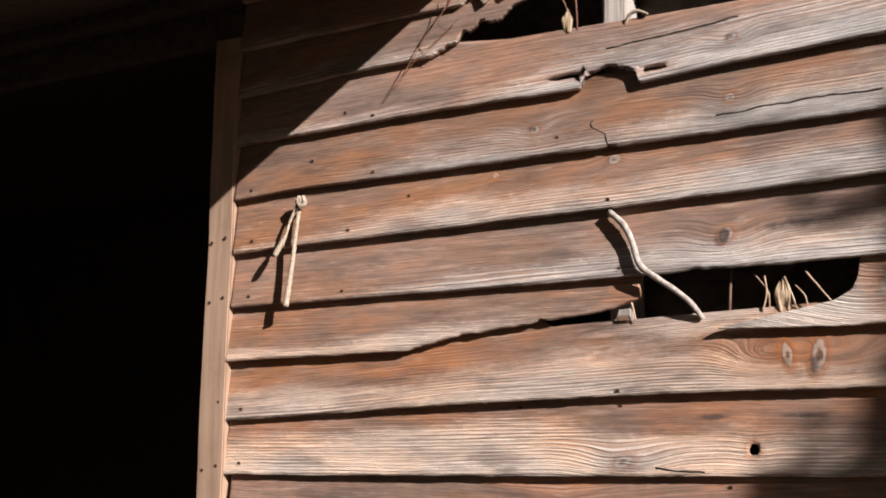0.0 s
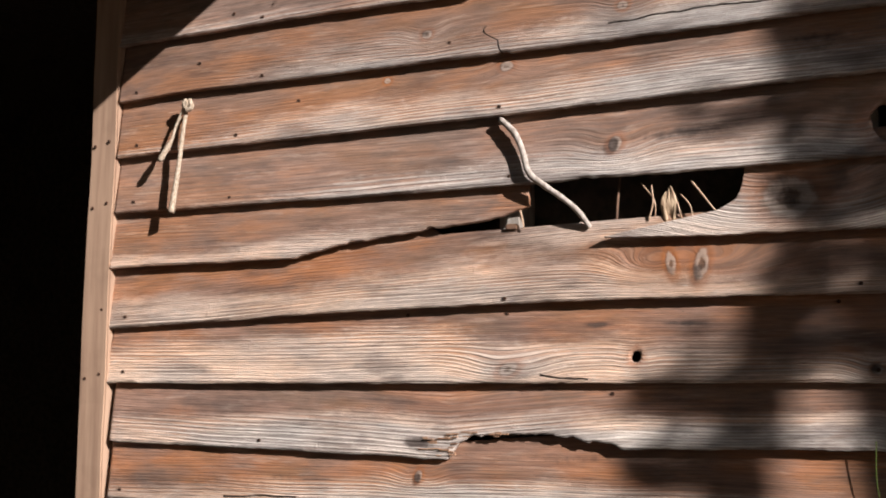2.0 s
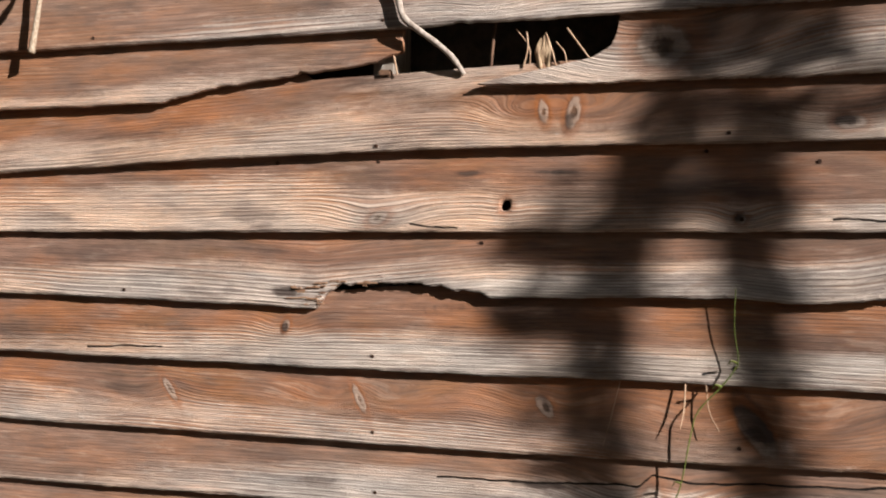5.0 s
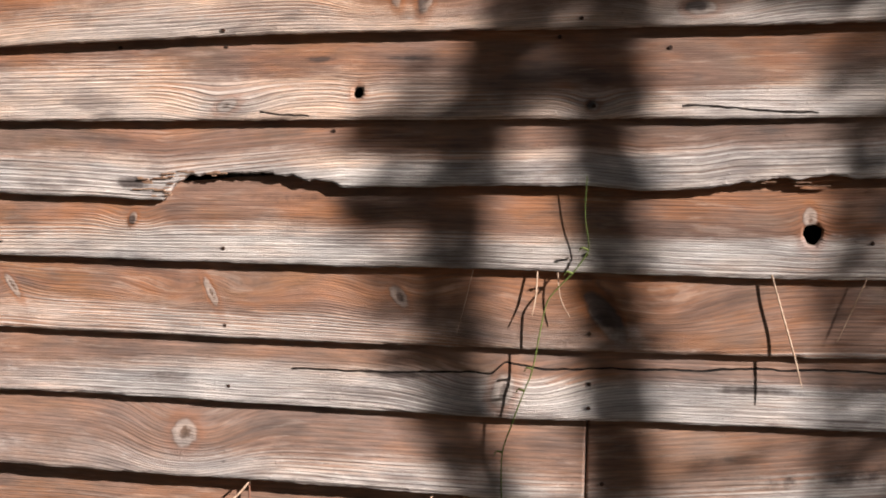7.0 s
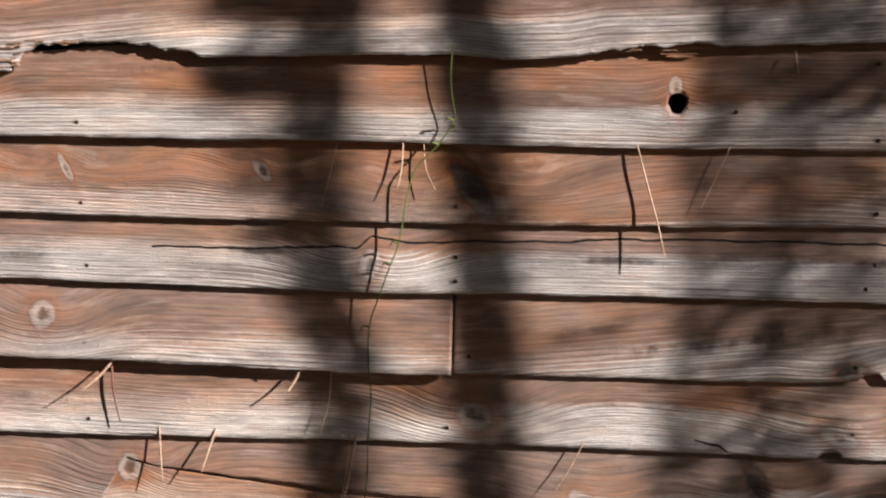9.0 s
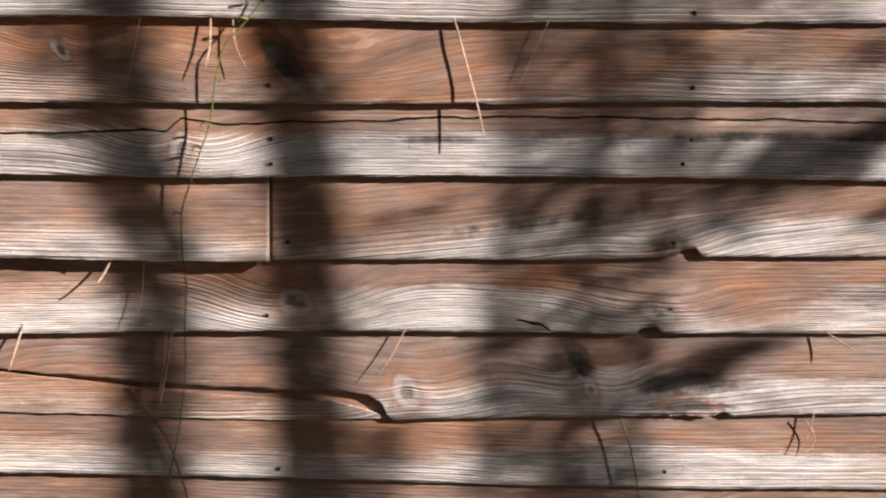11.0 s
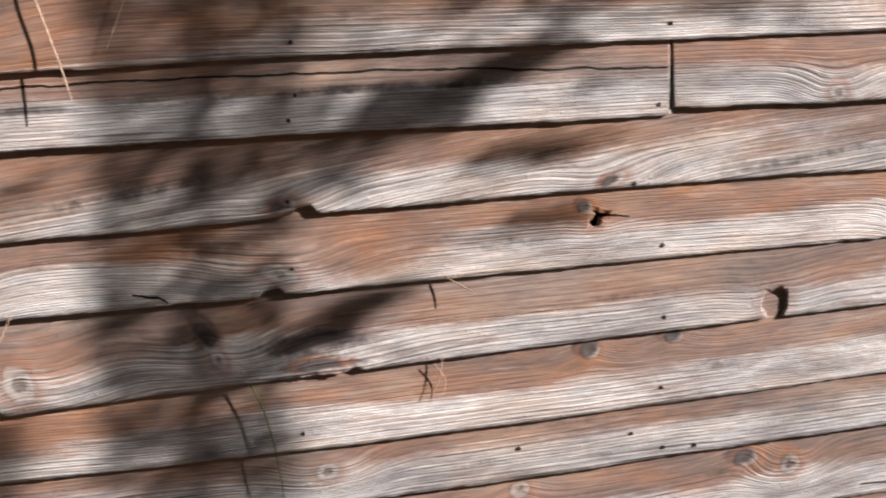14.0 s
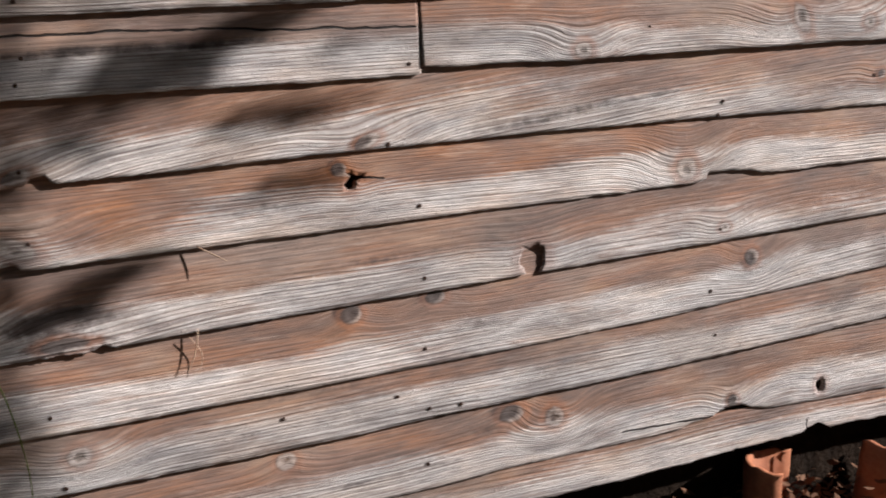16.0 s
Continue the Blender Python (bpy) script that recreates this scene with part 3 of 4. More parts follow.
def cloud(x, z, seed, sx, sz):
    gen = np.random.default_rng(seed)
    grid = gen.uniform(-1, 1, (128, 64))
    u, v = (x + 3) / sx, (z + 1) / sz
    i, j = np.floor(u).astype(int), np.floor(v).astype(int)
    f, g = u - i, v - j
    f, g = f * f * (3 - 2 * f), g * g * (3 - 2 * g)
    at = lambda a, b: grid[a % 128, b % 64]
    return (at(i, j) * (1 - f) + at(i + 1, j) * f) * (1 - g) + (at(i, j + 1) * (1 - f) + at(i + 1, j + 1) * f) * g


def lap_depth(k, x):
    """How far the lower edge of a course stands out: less in the low courses, and less towards the right end."""
    return (0.0175 - 0.0004 * np.clip(k - 2, 0, 12)) * (1 - 0.42 * np.clip((x - 0.7) / 1.1, 0, 1))


def board(k, x0, x1, low=None, high=None, wear=0.5, proud=0.0, ragged=0.0018, levels=24, jag=(), lean=0.0, lap=LAP, seam=1.25, slope=None):
    """One siding board of course k between x0 and x1, its face leaning out to the lower edge.
    low, high: its lower and upper edges; jag: stretches x0, x1, depth where the lower edge is rotten."""
    n = max(int((x1 - x0) / STEP), 4)
    x = np.linspace(x0, x1, n + 1)
    zb = low(x) if low else edge(k, x)
    base = edge(k, x)
    zt = (edge(k - 1, x) + lap) if k - 1 in EDGE else base + 0.145
    if high:
        zt = np.minimum(high(x), zt + 0.05)
    zb = zb + ragged * (0.6 * wavy(x, 50 + k, 0.05) + 0.4 * wavy(x, 90 + k, 0.012))
    for a, b, depth in jag:
        zb = zb + depth * np.clip(np.minimum(x - a, b - x) / 0.015, 0, 1) * (0.5 + 0.7 * np.round(2 * wavy(x, 7 + k, 0.016)) / 2 + 0.5 * np.round(2 * wavy(x, 17 + k, 0.035)) / 2 + 0.06 * wavy(x, 27 + k, 0.006))
    zt = np.maximum(zt, zb + 0.002)
    u = np.linspace(0, 1, levels + 1) ** 1.0
    X = np.repeat(x[:, None], levels + 1, 1)
    # the ends run a little askew
    Z = zb[:, None] + (zt - zb)[:, None] * u
    X = X + lean * (Z - base[:, None]) * np.clip(1 - (X - x0) / 0.1, 0, 1)
    rise = (Z - base[:, None]) / 0.12
    Y = -proud - lap_depth(k, X) * (1 - 0.955 * rise) + 0.0012 * cloud(X, Z, 300 + k, 0.23, 0.06) + proud * np.clip(rise, 0, 1)
    rise_of_grain = slope if slope is not None else 0.012 * math.sin(2.3 * k)
    G, K = Z - base[:, None] - rise_of_grain * X + 0.009 * cloud(X, Z, 400 + k, 0.8, 0.14) + 0.0022 * cloud(X, Z, 500 + k, 0.16, 0.06), np.zeros_like(Z)
    D = np.zeros_like(Z)
    for kx, kz, r, long, tip, gloom in KNOTS.get(k, ()):
        c, s = math.cos(radians(tip)), math.sin(radians(tip))
        dx, dz = X - kx, Z - kz
        a, b = (dx * c + dz * s) / (r * long), (-dx * s + dz * c) / r
        d2 = a * a + b * b
        near = np.exp(-(dx / (3.2 * r * max(long, 1))) ** 2 - (dz / (2.6 * r)) ** 2)
        G = G + 1.25 * r * np.sign(kz - Z.mean()) * -near + 0.35 * r * np.sqrt(d2 + 0.05) * near
        K = np.maximum(K, np.exp(-0.7 * d2))
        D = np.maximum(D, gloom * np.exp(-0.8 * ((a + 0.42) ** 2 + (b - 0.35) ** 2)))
        swell = max(1.0, r / 0.014)
        Y = Y - 0.0013 * swell * np.exp(-0.5 * d2) + 0.0015 * swell * np.exp(-3.0 * d2)
    cell = np.ones((n, levels), bool)
    cx, cz = 0.25 * (X[:-1, :-1] + X[1:, :-1] + X[:-1, 1:] + X[1:, 1:]), 0.25 * (Z[:-1, :-1] + Z[1:, :-1] + Z[:-1, 1:] + Z[1:, 1:])
    for hx, hz, hw, hh in HOLES.get(k, ()):
        cell &= ((cx - hx) / hw) ** 2 + ((cz - hz) / hh) ** 2 > 1 + 0.2 * cloud(cx, cz, 70 + k, 0.01, 0.01)
        gone = np.pad(~cell, 1)
        some = gone[:-1, :-1] | gone[1:, :-1] | gone[:-1, 1:] | gone[1:, 1:]
        far = np.sqrt(((X - hx) / hw) ** 2 + ((Z - hz) / hh) ** 2) + 1e-6
        way = np.arctan2(Z - hz, X - hx)
        snap = some & (far > 0.35) & (far < 2.2) & (u[None, :] > 0) & (u[None, :] < 1)
        to = 1 + 0.08 * np.sin(3 * way + hx * 40) + 0.05 * np.sin(7 * way + hz * 60)
        X, Z = np.where(snap, hx + (X - hx) * to / far, X), np.where(snap, hz + (Z - hz) * to / far, Z)
        near = ((X - hx) / (hw * 1.9)) ** 2 + ((Z - hz) / (hh * 1.9)) ** 2
        K = np.maximum(K, 0.6 * np.exp(-0.9 * near))
        G = G + 0.6 * hh * np.sqrt(near + 0.05) * np.exp(-0.5 * near)
    m = levels + 1
    count = (n + 1) * m
    front = np.stack([X, Y, Z], -1).reshape(-1, 3)
    back = front + (0, THICK, 0)
    idx = np.arange(count).reshape(n + 1, m)
    i, j = np.nonzero(cell)
    a, b, c, d = idx[i, j], idx[i + 1, j], idx[i + 1, j + 1], idx[i, j + 1]
    quads = [np.stack([a, b, c, d], 1), np.stack([a, d, c, b], 1) + count]
    pad = np.pad(cell, 1)
    for di, dj, p, q in ((0, -1, (0, 0), (1, 0)), (0, 1, (1, 1), (0, 1)), (-1, 0, (0, 1), (0, 0)), (1, 0, (1, 0), (1, 1))):
        rim = cell & ~pad[1 + di:n + 1 + di, 1 + dj:levels + 1 + dj]
        i, j = np.nonzero(rim)
        p, q = idx[i + p[0], j + p[1]], idx[i + q[0], j + q[1]]
        quads.append(np.stack([q, p, p + count, q + count], 1))
    quads = np.concatenate(quads)
    verts = np.concatenate([front, back])
    me = bpy.data.meshes.new("siding_board")
    me.vertices.add(len(verts))
    me.vertices.foreach_set("co", verts.astype(np.float32).ravel())
    me.loops.add(quads.size)
    me.loops.foreach_set("vertex_index", quads.astype(np.int32).ravel())
    me.polygons.add(len(quads))
    me.polygons.foreach_set("loop_start", np.arange(0, quads.size, 4, dtype=np.int32))
    me.update(calc_edges=True)
    split = np.full_like(Z, 0.1)
    for upright, some in SPLITS.get(k, ()):
        a, c = (Z, X) if upright else (X, Z)
        lo, hi = some[0][0], some[-1][0]
        d = c - np.interp(a, [p[0] for p in some], [p[1] for p in some])
        d = np.where((a < lo) | (a > hi), 0.1, d + 0.002 * wavy(a, 33 + k, 0.045) + 0.0008 * wavy(a, 34 + k, 0.012))
        split = np.where(np.abs(d) < np.abs(split), d, split)
    rel = np.clip((Z - base[:, None]) / 0.125, 0, 1)
    trend = wear(X) if callable(wear) else wear
    W = trend + seam * (0.42 - rel) + 0.40 * cloud(X, Z, 600 + k, 0.38, 0.10) + 0.12 * cloud(X, Z, 700 + k, 0.10, 0.03)
    for px, pz, wide, tall, worn, gloom in PATCHES.get(k, ()):
        spot = np.exp(-((X - px) / wide) ** 2 - ((Z - pz - rise_of_grain * (X - px)) / tall) ** 2)
        W = W + worn * spot
        D = np.maximum(D, gloom * spot * (1 + 0.5 * cloud(X, Z, 800 + k, 0.06, 0.012)))
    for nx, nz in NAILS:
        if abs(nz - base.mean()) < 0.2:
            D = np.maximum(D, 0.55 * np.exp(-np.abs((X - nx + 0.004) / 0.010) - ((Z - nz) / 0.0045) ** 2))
    vec = np.stack([X + 4.7 * k, G, np.full_like(X, 0.37 * k)], -1).reshape(-1, 3)
    for name, kind, key, data in (("grain", "FLOAT_VECTOR", "vector", vec), ("wear", "FLOAT", "value", W.reshape(-1)), ("knot", "FLOAT", "value", K.reshape(-1)), ("dark", "FLOAT", "value", D.reshape(-1)), ("split", "FLOAT", "value", split.reshape(-1))):
        at = me.attributes.new(name, kind, "POINT")
        at.data.foreach_set(key, np.concatenate([data, data]).astype(np.float32).ravel())
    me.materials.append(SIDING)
    ob = new("siding_board", me)
    ob.parent = wall
    return ob


wall = tagged(new("wall_south"), "old wooden shed wall of weathered lapped siding boards", "wall", kind="structure")


def fade(a, b, lo, hi):
    """Wear that goes from lo at x = a to hi at x = b."""
    return lambda x: lo + (hi - lo) * np.clip((x - a) / (b - a), 0, 1)


END = 3.2
upper = fade(-0.5, 0.2, 0.02, 0.66)
board(-4, -0.84, END, wear=upper, levels=8)
board(-3, -0.84, END, wear=upper, levels=8)
board(-2, -0.84, END, wear=upper, levels=8)
board(-1, -0.84, -0.2, wear=upper, jag=((-0.3, -0.2, 0.02),))
board(-1, 0.45, END, wear=0.5, levels=8)
board(0, -0.84, -0.15, low=line("-0.84,2.315 -0.56,2.329 -0.37,2.332 -0.32,2.345 -0.25,2.385 -0.15,2.415"), wear=upper, jag=((-0.36, -0.14, 0.016),), ragged=0.002)
board(0, 0.45, END, wear=0.5, levels=8)
board(1, -0.85, END, low=line("-0.85,2.207 -0.58,2.213 -0.45,2.217 -0.048,2.215 -0.045,2.238 0,2.252 0.052,2.238 0.06,2.225 0.063,2.208 0.24,2.22 0.49,2.228 3.2,2.23"),
      high=line("-0.4,2.37 -0.2,2.345 0.14,2.339 0.4,2.336 0.47,2.36"), wear=fade(-0.5, 0.1, 0.08, 0.75), jag=((-0.05, 0.07, 0.006),))
board(2, -0.84, END, wear=fade(-0.5, 0.1, 0.04, 0.62), jag=((-0.01, 0.02, 0.005),))
board(3, -0.84, END, wear=fade(-0.6, 0.25, 0.04, 0.6))
board(4, -0.84, END, wear=fade(-0.5, 0.1, 0.04, 0.72), jag=((0.1, 0.22, 0.002),))
board(5, -0.845, 0.05, low=line("-0.845,1.74 -0.415,1.741 -0.379,1.748 -0.262,1.767 -0.148,1.779 0,1.795 0.05,1.812"), wear=0.16, proud=0.003, jag=((-0.41, -0.12, 0.003),))
board(5, 0.19, END, low=line("0.19,1.746 0.4,1.741 0.72,1.737 3.2,1.735"), high=line("0.19,1.748 0.21,1.752 0.38,1.783 0.41,1.80 0.421,1.826 0.43,1.90 3.2,1.95"), wear=0.62, ragged=0.002, proud=0.004)
board(6, -0.852, END, high=line("-0.84,1.77 -0.16,1.80 -0.12,1.772 0.05,1.776 0.21,1.780 0.38,1.784 0.44,1.784 0.5,1.80 3.2,1.80"), wear=fade(-0.75, -0.2, 0.2, 0.56), lean=0.06)
board(7, -0.848, END, wear=fade(-0.75, -0.2, 0.2, 0.58), lean=0.10)
board(8, -0.83, END, low=line("-0.83,1.392 -0.56,1.384 -0.32,1.377 -0.16,1.371 -0.10,1.369 -0.094,1.378 -0.085,1.396 -0.05,1.408 0.03,1.413 0.1,1.407 0.15,1.402 0.205,1.397 0.207,1.392 0.4,1.393 0.61,1.396 0.69,1.388 0.78,1.391 0.83,1.398 0.94,1.404 1.24,1.413 3.2,1.42"),
      wear=fade(-0.7, -0.2, 0.18, 0.62), jag=((-0.1, 0.2, 0.008), (0.8, 1.0, 0.006)), ragged=0.002)
board(9, -0.83, END, wear=fade(-0.7, 0.0, 0.18, 0.5), seam=1.6)
board(10, -0.84, END, wear=fade(-0.7, 0.3, 0.2, 0.36))
board(11, -0.84, 1.827, wear=fade(-0.6, 0.4, 0.3, 0.5), seam=1.7)
board(11, 1.83, END, wear=0.42, proud=0.003)
board(12, -0.84, 0.609, wear=0.3, proud=0.014)
board(12, 0.612, END, low=line("0.61,0.904 1.04,0.907 1.20,0.911 1.222,0.913 1.228,0.922 1.25,0.926 1.258,0.912 1.62,0.915 1.98,0.915 2.31,0.912 2.79,0.903 3.2,0.90"), wear=fade(0.6, 1.3, 0.34, 0.52), slope=0.10)
board(13, -0.84, END, low=line("-0.84,0.77 -0.15,0.779 0.15,0.783 0.43,0.79 0.7,0.793 1.165,0.793 1.172,0.801 1.195,0.803 1.205,0.793 1.98,0.794 2.36,0.795 2.376,0.80 2.38,0.812 2.43,0.811 2.48,0.805 2.50,0.798 3.2,0.795"),
      wear=fade(-0.4, 0.8, 0.28, 0.54), seam=1.6)
board(14, -0.84, END, low=line("-0.84,0.66 -0.05,0.657 0.02,0.658 0.07,0.742 0.13,0.729 0.27,0.718 0.4,0.707 0.53,0.70 0.7,0.695 0.753,0.688 0.776,0.674 0.787,0.65 0.96,0.655 1.14,0.659 1.4,0.663 1.97,0.673 2.32,0.679 2.81,0.688 3.2,0.69"),
      wear=fade(0.2, 1.6, 0.34, 0.56), seam=1.7, jag=((1.2, 1.33, 0.006),))
board(14, 0.0, 0.785, high=line("0,0.752 0.07,0.739 0.13,0.726 0.3,0.708 0.42,0.694 0.53,0.685 0.7,0.678 0.785,0.655"), wear=0.45, proud=-0.005)
board(15, -0.84, END, wear=fade(0.2, 1.4, 0.4, 0.56), seam=1.7, lap=0.06)
board(16, -0.84, END, wear=fade(0.5, 1.6, 0.4, 0.6), seam=1.8)
board(17, -0.84, END, low=line("-0.84,0.33 1.75,0.321 1.96,0.326 2.33,0.326 2.35,0.333 2.40,0.337 2.43,0.351 2.47,0.350 2.49,0.338 2.53,0.331 2.59,0.328 2.83,0.317 3.2,0.31"), wear=fade(0.5, 2.0, 0.36, 0.58), seam=1.7)
board(18, -0.84, END, low=line("-0.84,0.25 2.02,0.255 2.2,0.252 2.45,0.258 2.62,0.259 2.63,0.268 2.66,0.276 2.69,0.26 2.84,0.257 3.2,0.25"), wear=0.72, ragged=0.003, lap=0.01)

# rotten fibres under the decayed edge of one course
gen = random.Random(5)
for i in range(46):
    x = gen.uniform(-0.155, -0.088) if i < 30 else gen.uniform(-0.09, 0.02)
    z = gen.uniform(1.376, 1.414) if i < 30 else gen.uniform(1.410, 1.417)
    w = gen.uniform(0.004, 0.013)
    out = float(lap_depth(8, x)) * (1.0 - 0.9 * (z - 1.372) / 0.12) + gen.uniform(-0.002, 0.0025)
    part("rotten_splinter", box_bm(x - w * 0.5, x + w, -out - 0.001, -out + 0.005, z - 0.0006, z + gen.uniform(0.0005, 0.0024), 0.0003, 5, 0.004, i), ROTTEN, wall, "brown rotten splinter")
for i in range(7):
    x, w = gen.uniform(0.85, 0.98), gen.uniform(0.006, 0.016)
    z = 1.398 + gen.uniform(-0.006, 0.004)
    part("rotten_splinter", box_bm(x - w, x + w, -0.010, -0.004, z - 0.0006, z + gen.uniform(0.0006, 0.002), 0.0003, 5, 0.004, 60 + i), ROTTEN, wall, "brown rotten splinter")

# corner board, studs and the room behind, its shade put into dark wood
trim = tagged(new("trim_door_jamb"), "pale tan vertical door jamb board, nailed, split", "trim", kind="structure")
part("jamb_board", box_bm(-0.907, -0.842, -0.019, 0.03, -0.02, 2.46, 0.003, 40, 0.0035, 3), TRIM, trim)
part("header_board", box_bm(-2.6, -0.84, -0.006, 0.03, 2.464, 2.53, 0.003, 30, 0.004, 8), SHADE_WOOD, trim)
part("ledger_board", box_bm(-2.6, -0.70, -0.05, 0.03, 2.55, 2.66, 0.004, 30, 0.006, 9), SHADE_WOOD, trim)
for i, x in enumerate((-0.88, 0.0, 0.61, 1.22, 1.83, 2.44, 3.16)):
    tagged(part("wall_stud", box_bm(x - 0.02, x + 0.022, 0.032, 0.12, 0.24, 2.9, 0.003, 24, 0.003, i), STUD),
           "grey weathered vertical wall stud behind the siding", "stud", "wall studs", "structure")
# filler beam, coloured black for the shaded hollow below the siding
tagged(part("sill_beam", box_bm(-0.83, 3.2, 0.09, 0.20, -0.02, 0.24, 0.006, 60, 0.012, 4), SHADE_EARTH), "added sill beam under the siding, blackened to stand for shade", "beam", kind="structure")
# backing added so no sun leaks in and the siding gaps stay black
tagged(part("light_blocker", box_bm(-0.84, 3.2, 0.14, 0.165, 0.24, 2.9, 0), SHADE_WOOD), "added dark backing that blocks light behind the siding", "wall", kind="structure")
tagged(part("wall_back", box_bm(-7.7, 3.3, 2.4, 2.46, -0.02, 2.9, 0), SHADE_WOOD), "board wall inside the shed, coloured dark for indoor shade", "wall", kind="structure")
# unseen; set far west so sun through the doorway lands out of view
tagged(part("wall_west", box_bm(-7.7, -7.62, -0.02, 2.4, -0.02, 2.9, 0), SHADE_WOOD), "board wall inside the shed, coloured dark for indoor shade", "wall", kind="structure")
tagged(part("wall_east", box_bm(3.2, 3.26, 0.0, 2.4, -0.02, 2.9, 0), SHADE_WOOD), "board wall inside the shed, coloured dark for indoor shade", "wall", kind="structure")
tagged(part("ceiling", box_bm(-7.7, 3.3, 0.0, 2.46, 2.9, 2.94, 0), SHADE_WOOD), "boarded ceiling of the shed, coloured dark for indoor shade", "ceiling", kind="structure")
tagged(part("wall_beside_door", box_bm(-7.62, -2.62, 0.0, 0.03, -0.02, 2.9, 0), SHADE_WOOD), "unseen boards beside the doorway, coloured dark like the shaded room", "wall", kind="structure")
tagged(part("wall_over_door", box_bm(-2.62, -0.84, 0.0, 0.03, 2.53, 2.9, 0), SHADE_WOOD), "boards over the doorway, coloured dark for the hood's shade", "wall", kind="structure")

# lean-to hood over the doorway, which shades the upper left of the wall
HOOD = tagged(new("door_hood"), "sloping wooden hood over the open doorway", "roof", kind="structure")


def hood_board(y0, y1):
    bm = bmesh.new()
    drop = lambda y: 2.60 + 0.38 * y
    co = [(x, y, drop(y) + dz) for x in (-2.7, -0.16) for y in (y0, y1) for dz in (0.0, 0.025)]
    v = [bm.verts.new(c) for c in co]
    for q in ((0, 1, 3, 2), (4, 6, 7, 5), (0, 4, 5, 1), (2, 3, 7, 6), (0, 2, 6, 4), (1, 5, 7, 3)):
        bm.faces.new([v[i] for i in q])
    part("hood_board", bm, SHADE_WOOD, HOOD)


for i in range(4):
    hood_board(-0.002 - 0.125 * i, -0.002 - 0.125 * i - 0.1245)
tagged(part("roof", box_bm(-7.9, 3.5, -0.02, 2.7, 2.97, 3.03, 0), SHADE_WOOD), "dark shed roof of old boards", "roof", kind="structure")

# ground
bm = bmesh.new()
bmesh.ops.create_grid(bm, x_segments=110, y_segments=110, size=1)
for v in bm.verts:
    v.co.x, v.co.y = 1 + math.copysign(abs(v.co.x) ** 3 * 200 + abs(v.co.x) * 6, v.co.x), math.copysign(abs(v.co.y) ** 3 * 200 + abs(v.co.y) * 6, v.co.y)
    v.co.z = 0.02 * noise.noise(v.co * 2.0) + 0.01 * noise.noise(v.co * 9.0) - 0.01
tagged(part("ground", bm, EARTH), "bare brown earth with dead leaves", "ground", kind="structure")


# ---- small things on the wall ----
def points(text, depths):
    flat = [[float(v) for v in p.split(",")] for p in text.split()]
    many = len(flat)
    return [(x, depths[0] + (depths[1] - depths[0]) * i / max(many - 1, 1), z) for i, (x, z) in enumerate(flat)]


def face(x, z):
    """How far the face of the siding stands at a place."""
    for k in range(-4, 19):
        low = float(edge(k, x))
        if z >= low:
            return float(-lap_depth(k, x) * (1 - 0.955 * (z - low) / 0.12))
    return -0.022


def nail_mesh():
    bm = bmesh.new()
    bmesh.ops.create_cone(bm, cap_ends=True, segments=9, radius1=0.0036, radius2=0.003, depth=0.002)
    for v in bm.verts:
        v.co = Vector((v.co.x, -v.co.z, v.co.y)) * (1 + 0.12 * noise.noise(v.co * 900))
    me = bpy.data.meshes.new("nail")
    bm.to_mesh(me)
    bm.free()
    me.materials.append(NAIL)
    return me


NAIL_MESH = nail_mesh()


for x, z in NAILS:
    ob = new("nail", NAIL_MESH)
    ob.matrix_world = pose(x, face(x, z) - 0.0008, z, 8)
    ob.parent = wall
for z in (2.0, 1.87, 1.65, 1.52):
    for x in (-0.893, -0.858):
        ob = new("nail", NAIL_MESH)
        ob.matrix_world = pose(x, -0.0195, z + 12 * (x + 0.88) * 0.02)
        ob.parent = trim

vine = tagged(new("green_vine"), "thin green creeping vine hanging down the siding", "vine")
tube("stem", points(".609,1.41 .607,1.35 .613,1.303 .608,1.287 .589,1.261 .554,1.222 .543,1.188 .528,1.109 .515,1.074 .496,1.021 .482,.976 .481,.913 .485,.868 .48,.80 .478,.73 .465,.64 .448,.566 .43,.48 .42,.40", (-0.024, -0.036)),
     [0.0008] * 3 + [0.0012] * 16, VINE, vine, 6)
for i, (x, z) in enumerate(((0.611, 1.297), (0.588, 1.26), (0.528, 1.109), (0.515, 1.075), (0.482, 0.976))):
    tube("tendril", [(x, -0.028, z), (x - 0.008, -0.034, z + 0.003), (x - 0.013, -0.03, z - 0.004)], [0.0022, 0.0014, 0.0006], VINE, vine, 5)
vine_b = tagged(new("green_vine"), "short yellow-green vine shoot below the siding edge", "vine")
tube("stem", points("1.142,.664 1.157,.627 1.167,.586 1.175,.539 1.18,.482 1.178,.40", (-0.022, -0.035)), [0.0014, 0.0013, 0.0012, 0.0011, 0.001, 0.0008], VINE, vine_b, 6)


def straw(text, depths, r=0.0013, mat=STRAW, label="pale dry straw stalk stuck under a siding board", cat="straw"):
    pts = points(text, depths)
    ob = tube("straw_stalk", pts, [r] * (len(pts) - 1) + [r * 0.5], mat, None, 5)
    tagged(ob, label, cat, "straws caught in the siding")


straw(".886,1.262 .905,1.194 .919,1.144 .93,1.098", (-0.012, -0.042), 0.0014)
straw(".532,1.262 .531,1.222 .526,1.192", (-0.012, -0.03))
straw(".564,1.262 .569,1.222 .585,1.192", (-0.012, -0.028), 0.001)
straw(".43,1.262 .418,1.21 .405,1.16", (-0.014, -0.022), 0.0009)
straw("1.022,1.26 1.0,1.21 .98,1.165", (-0.014, -0.022), 0.0009)
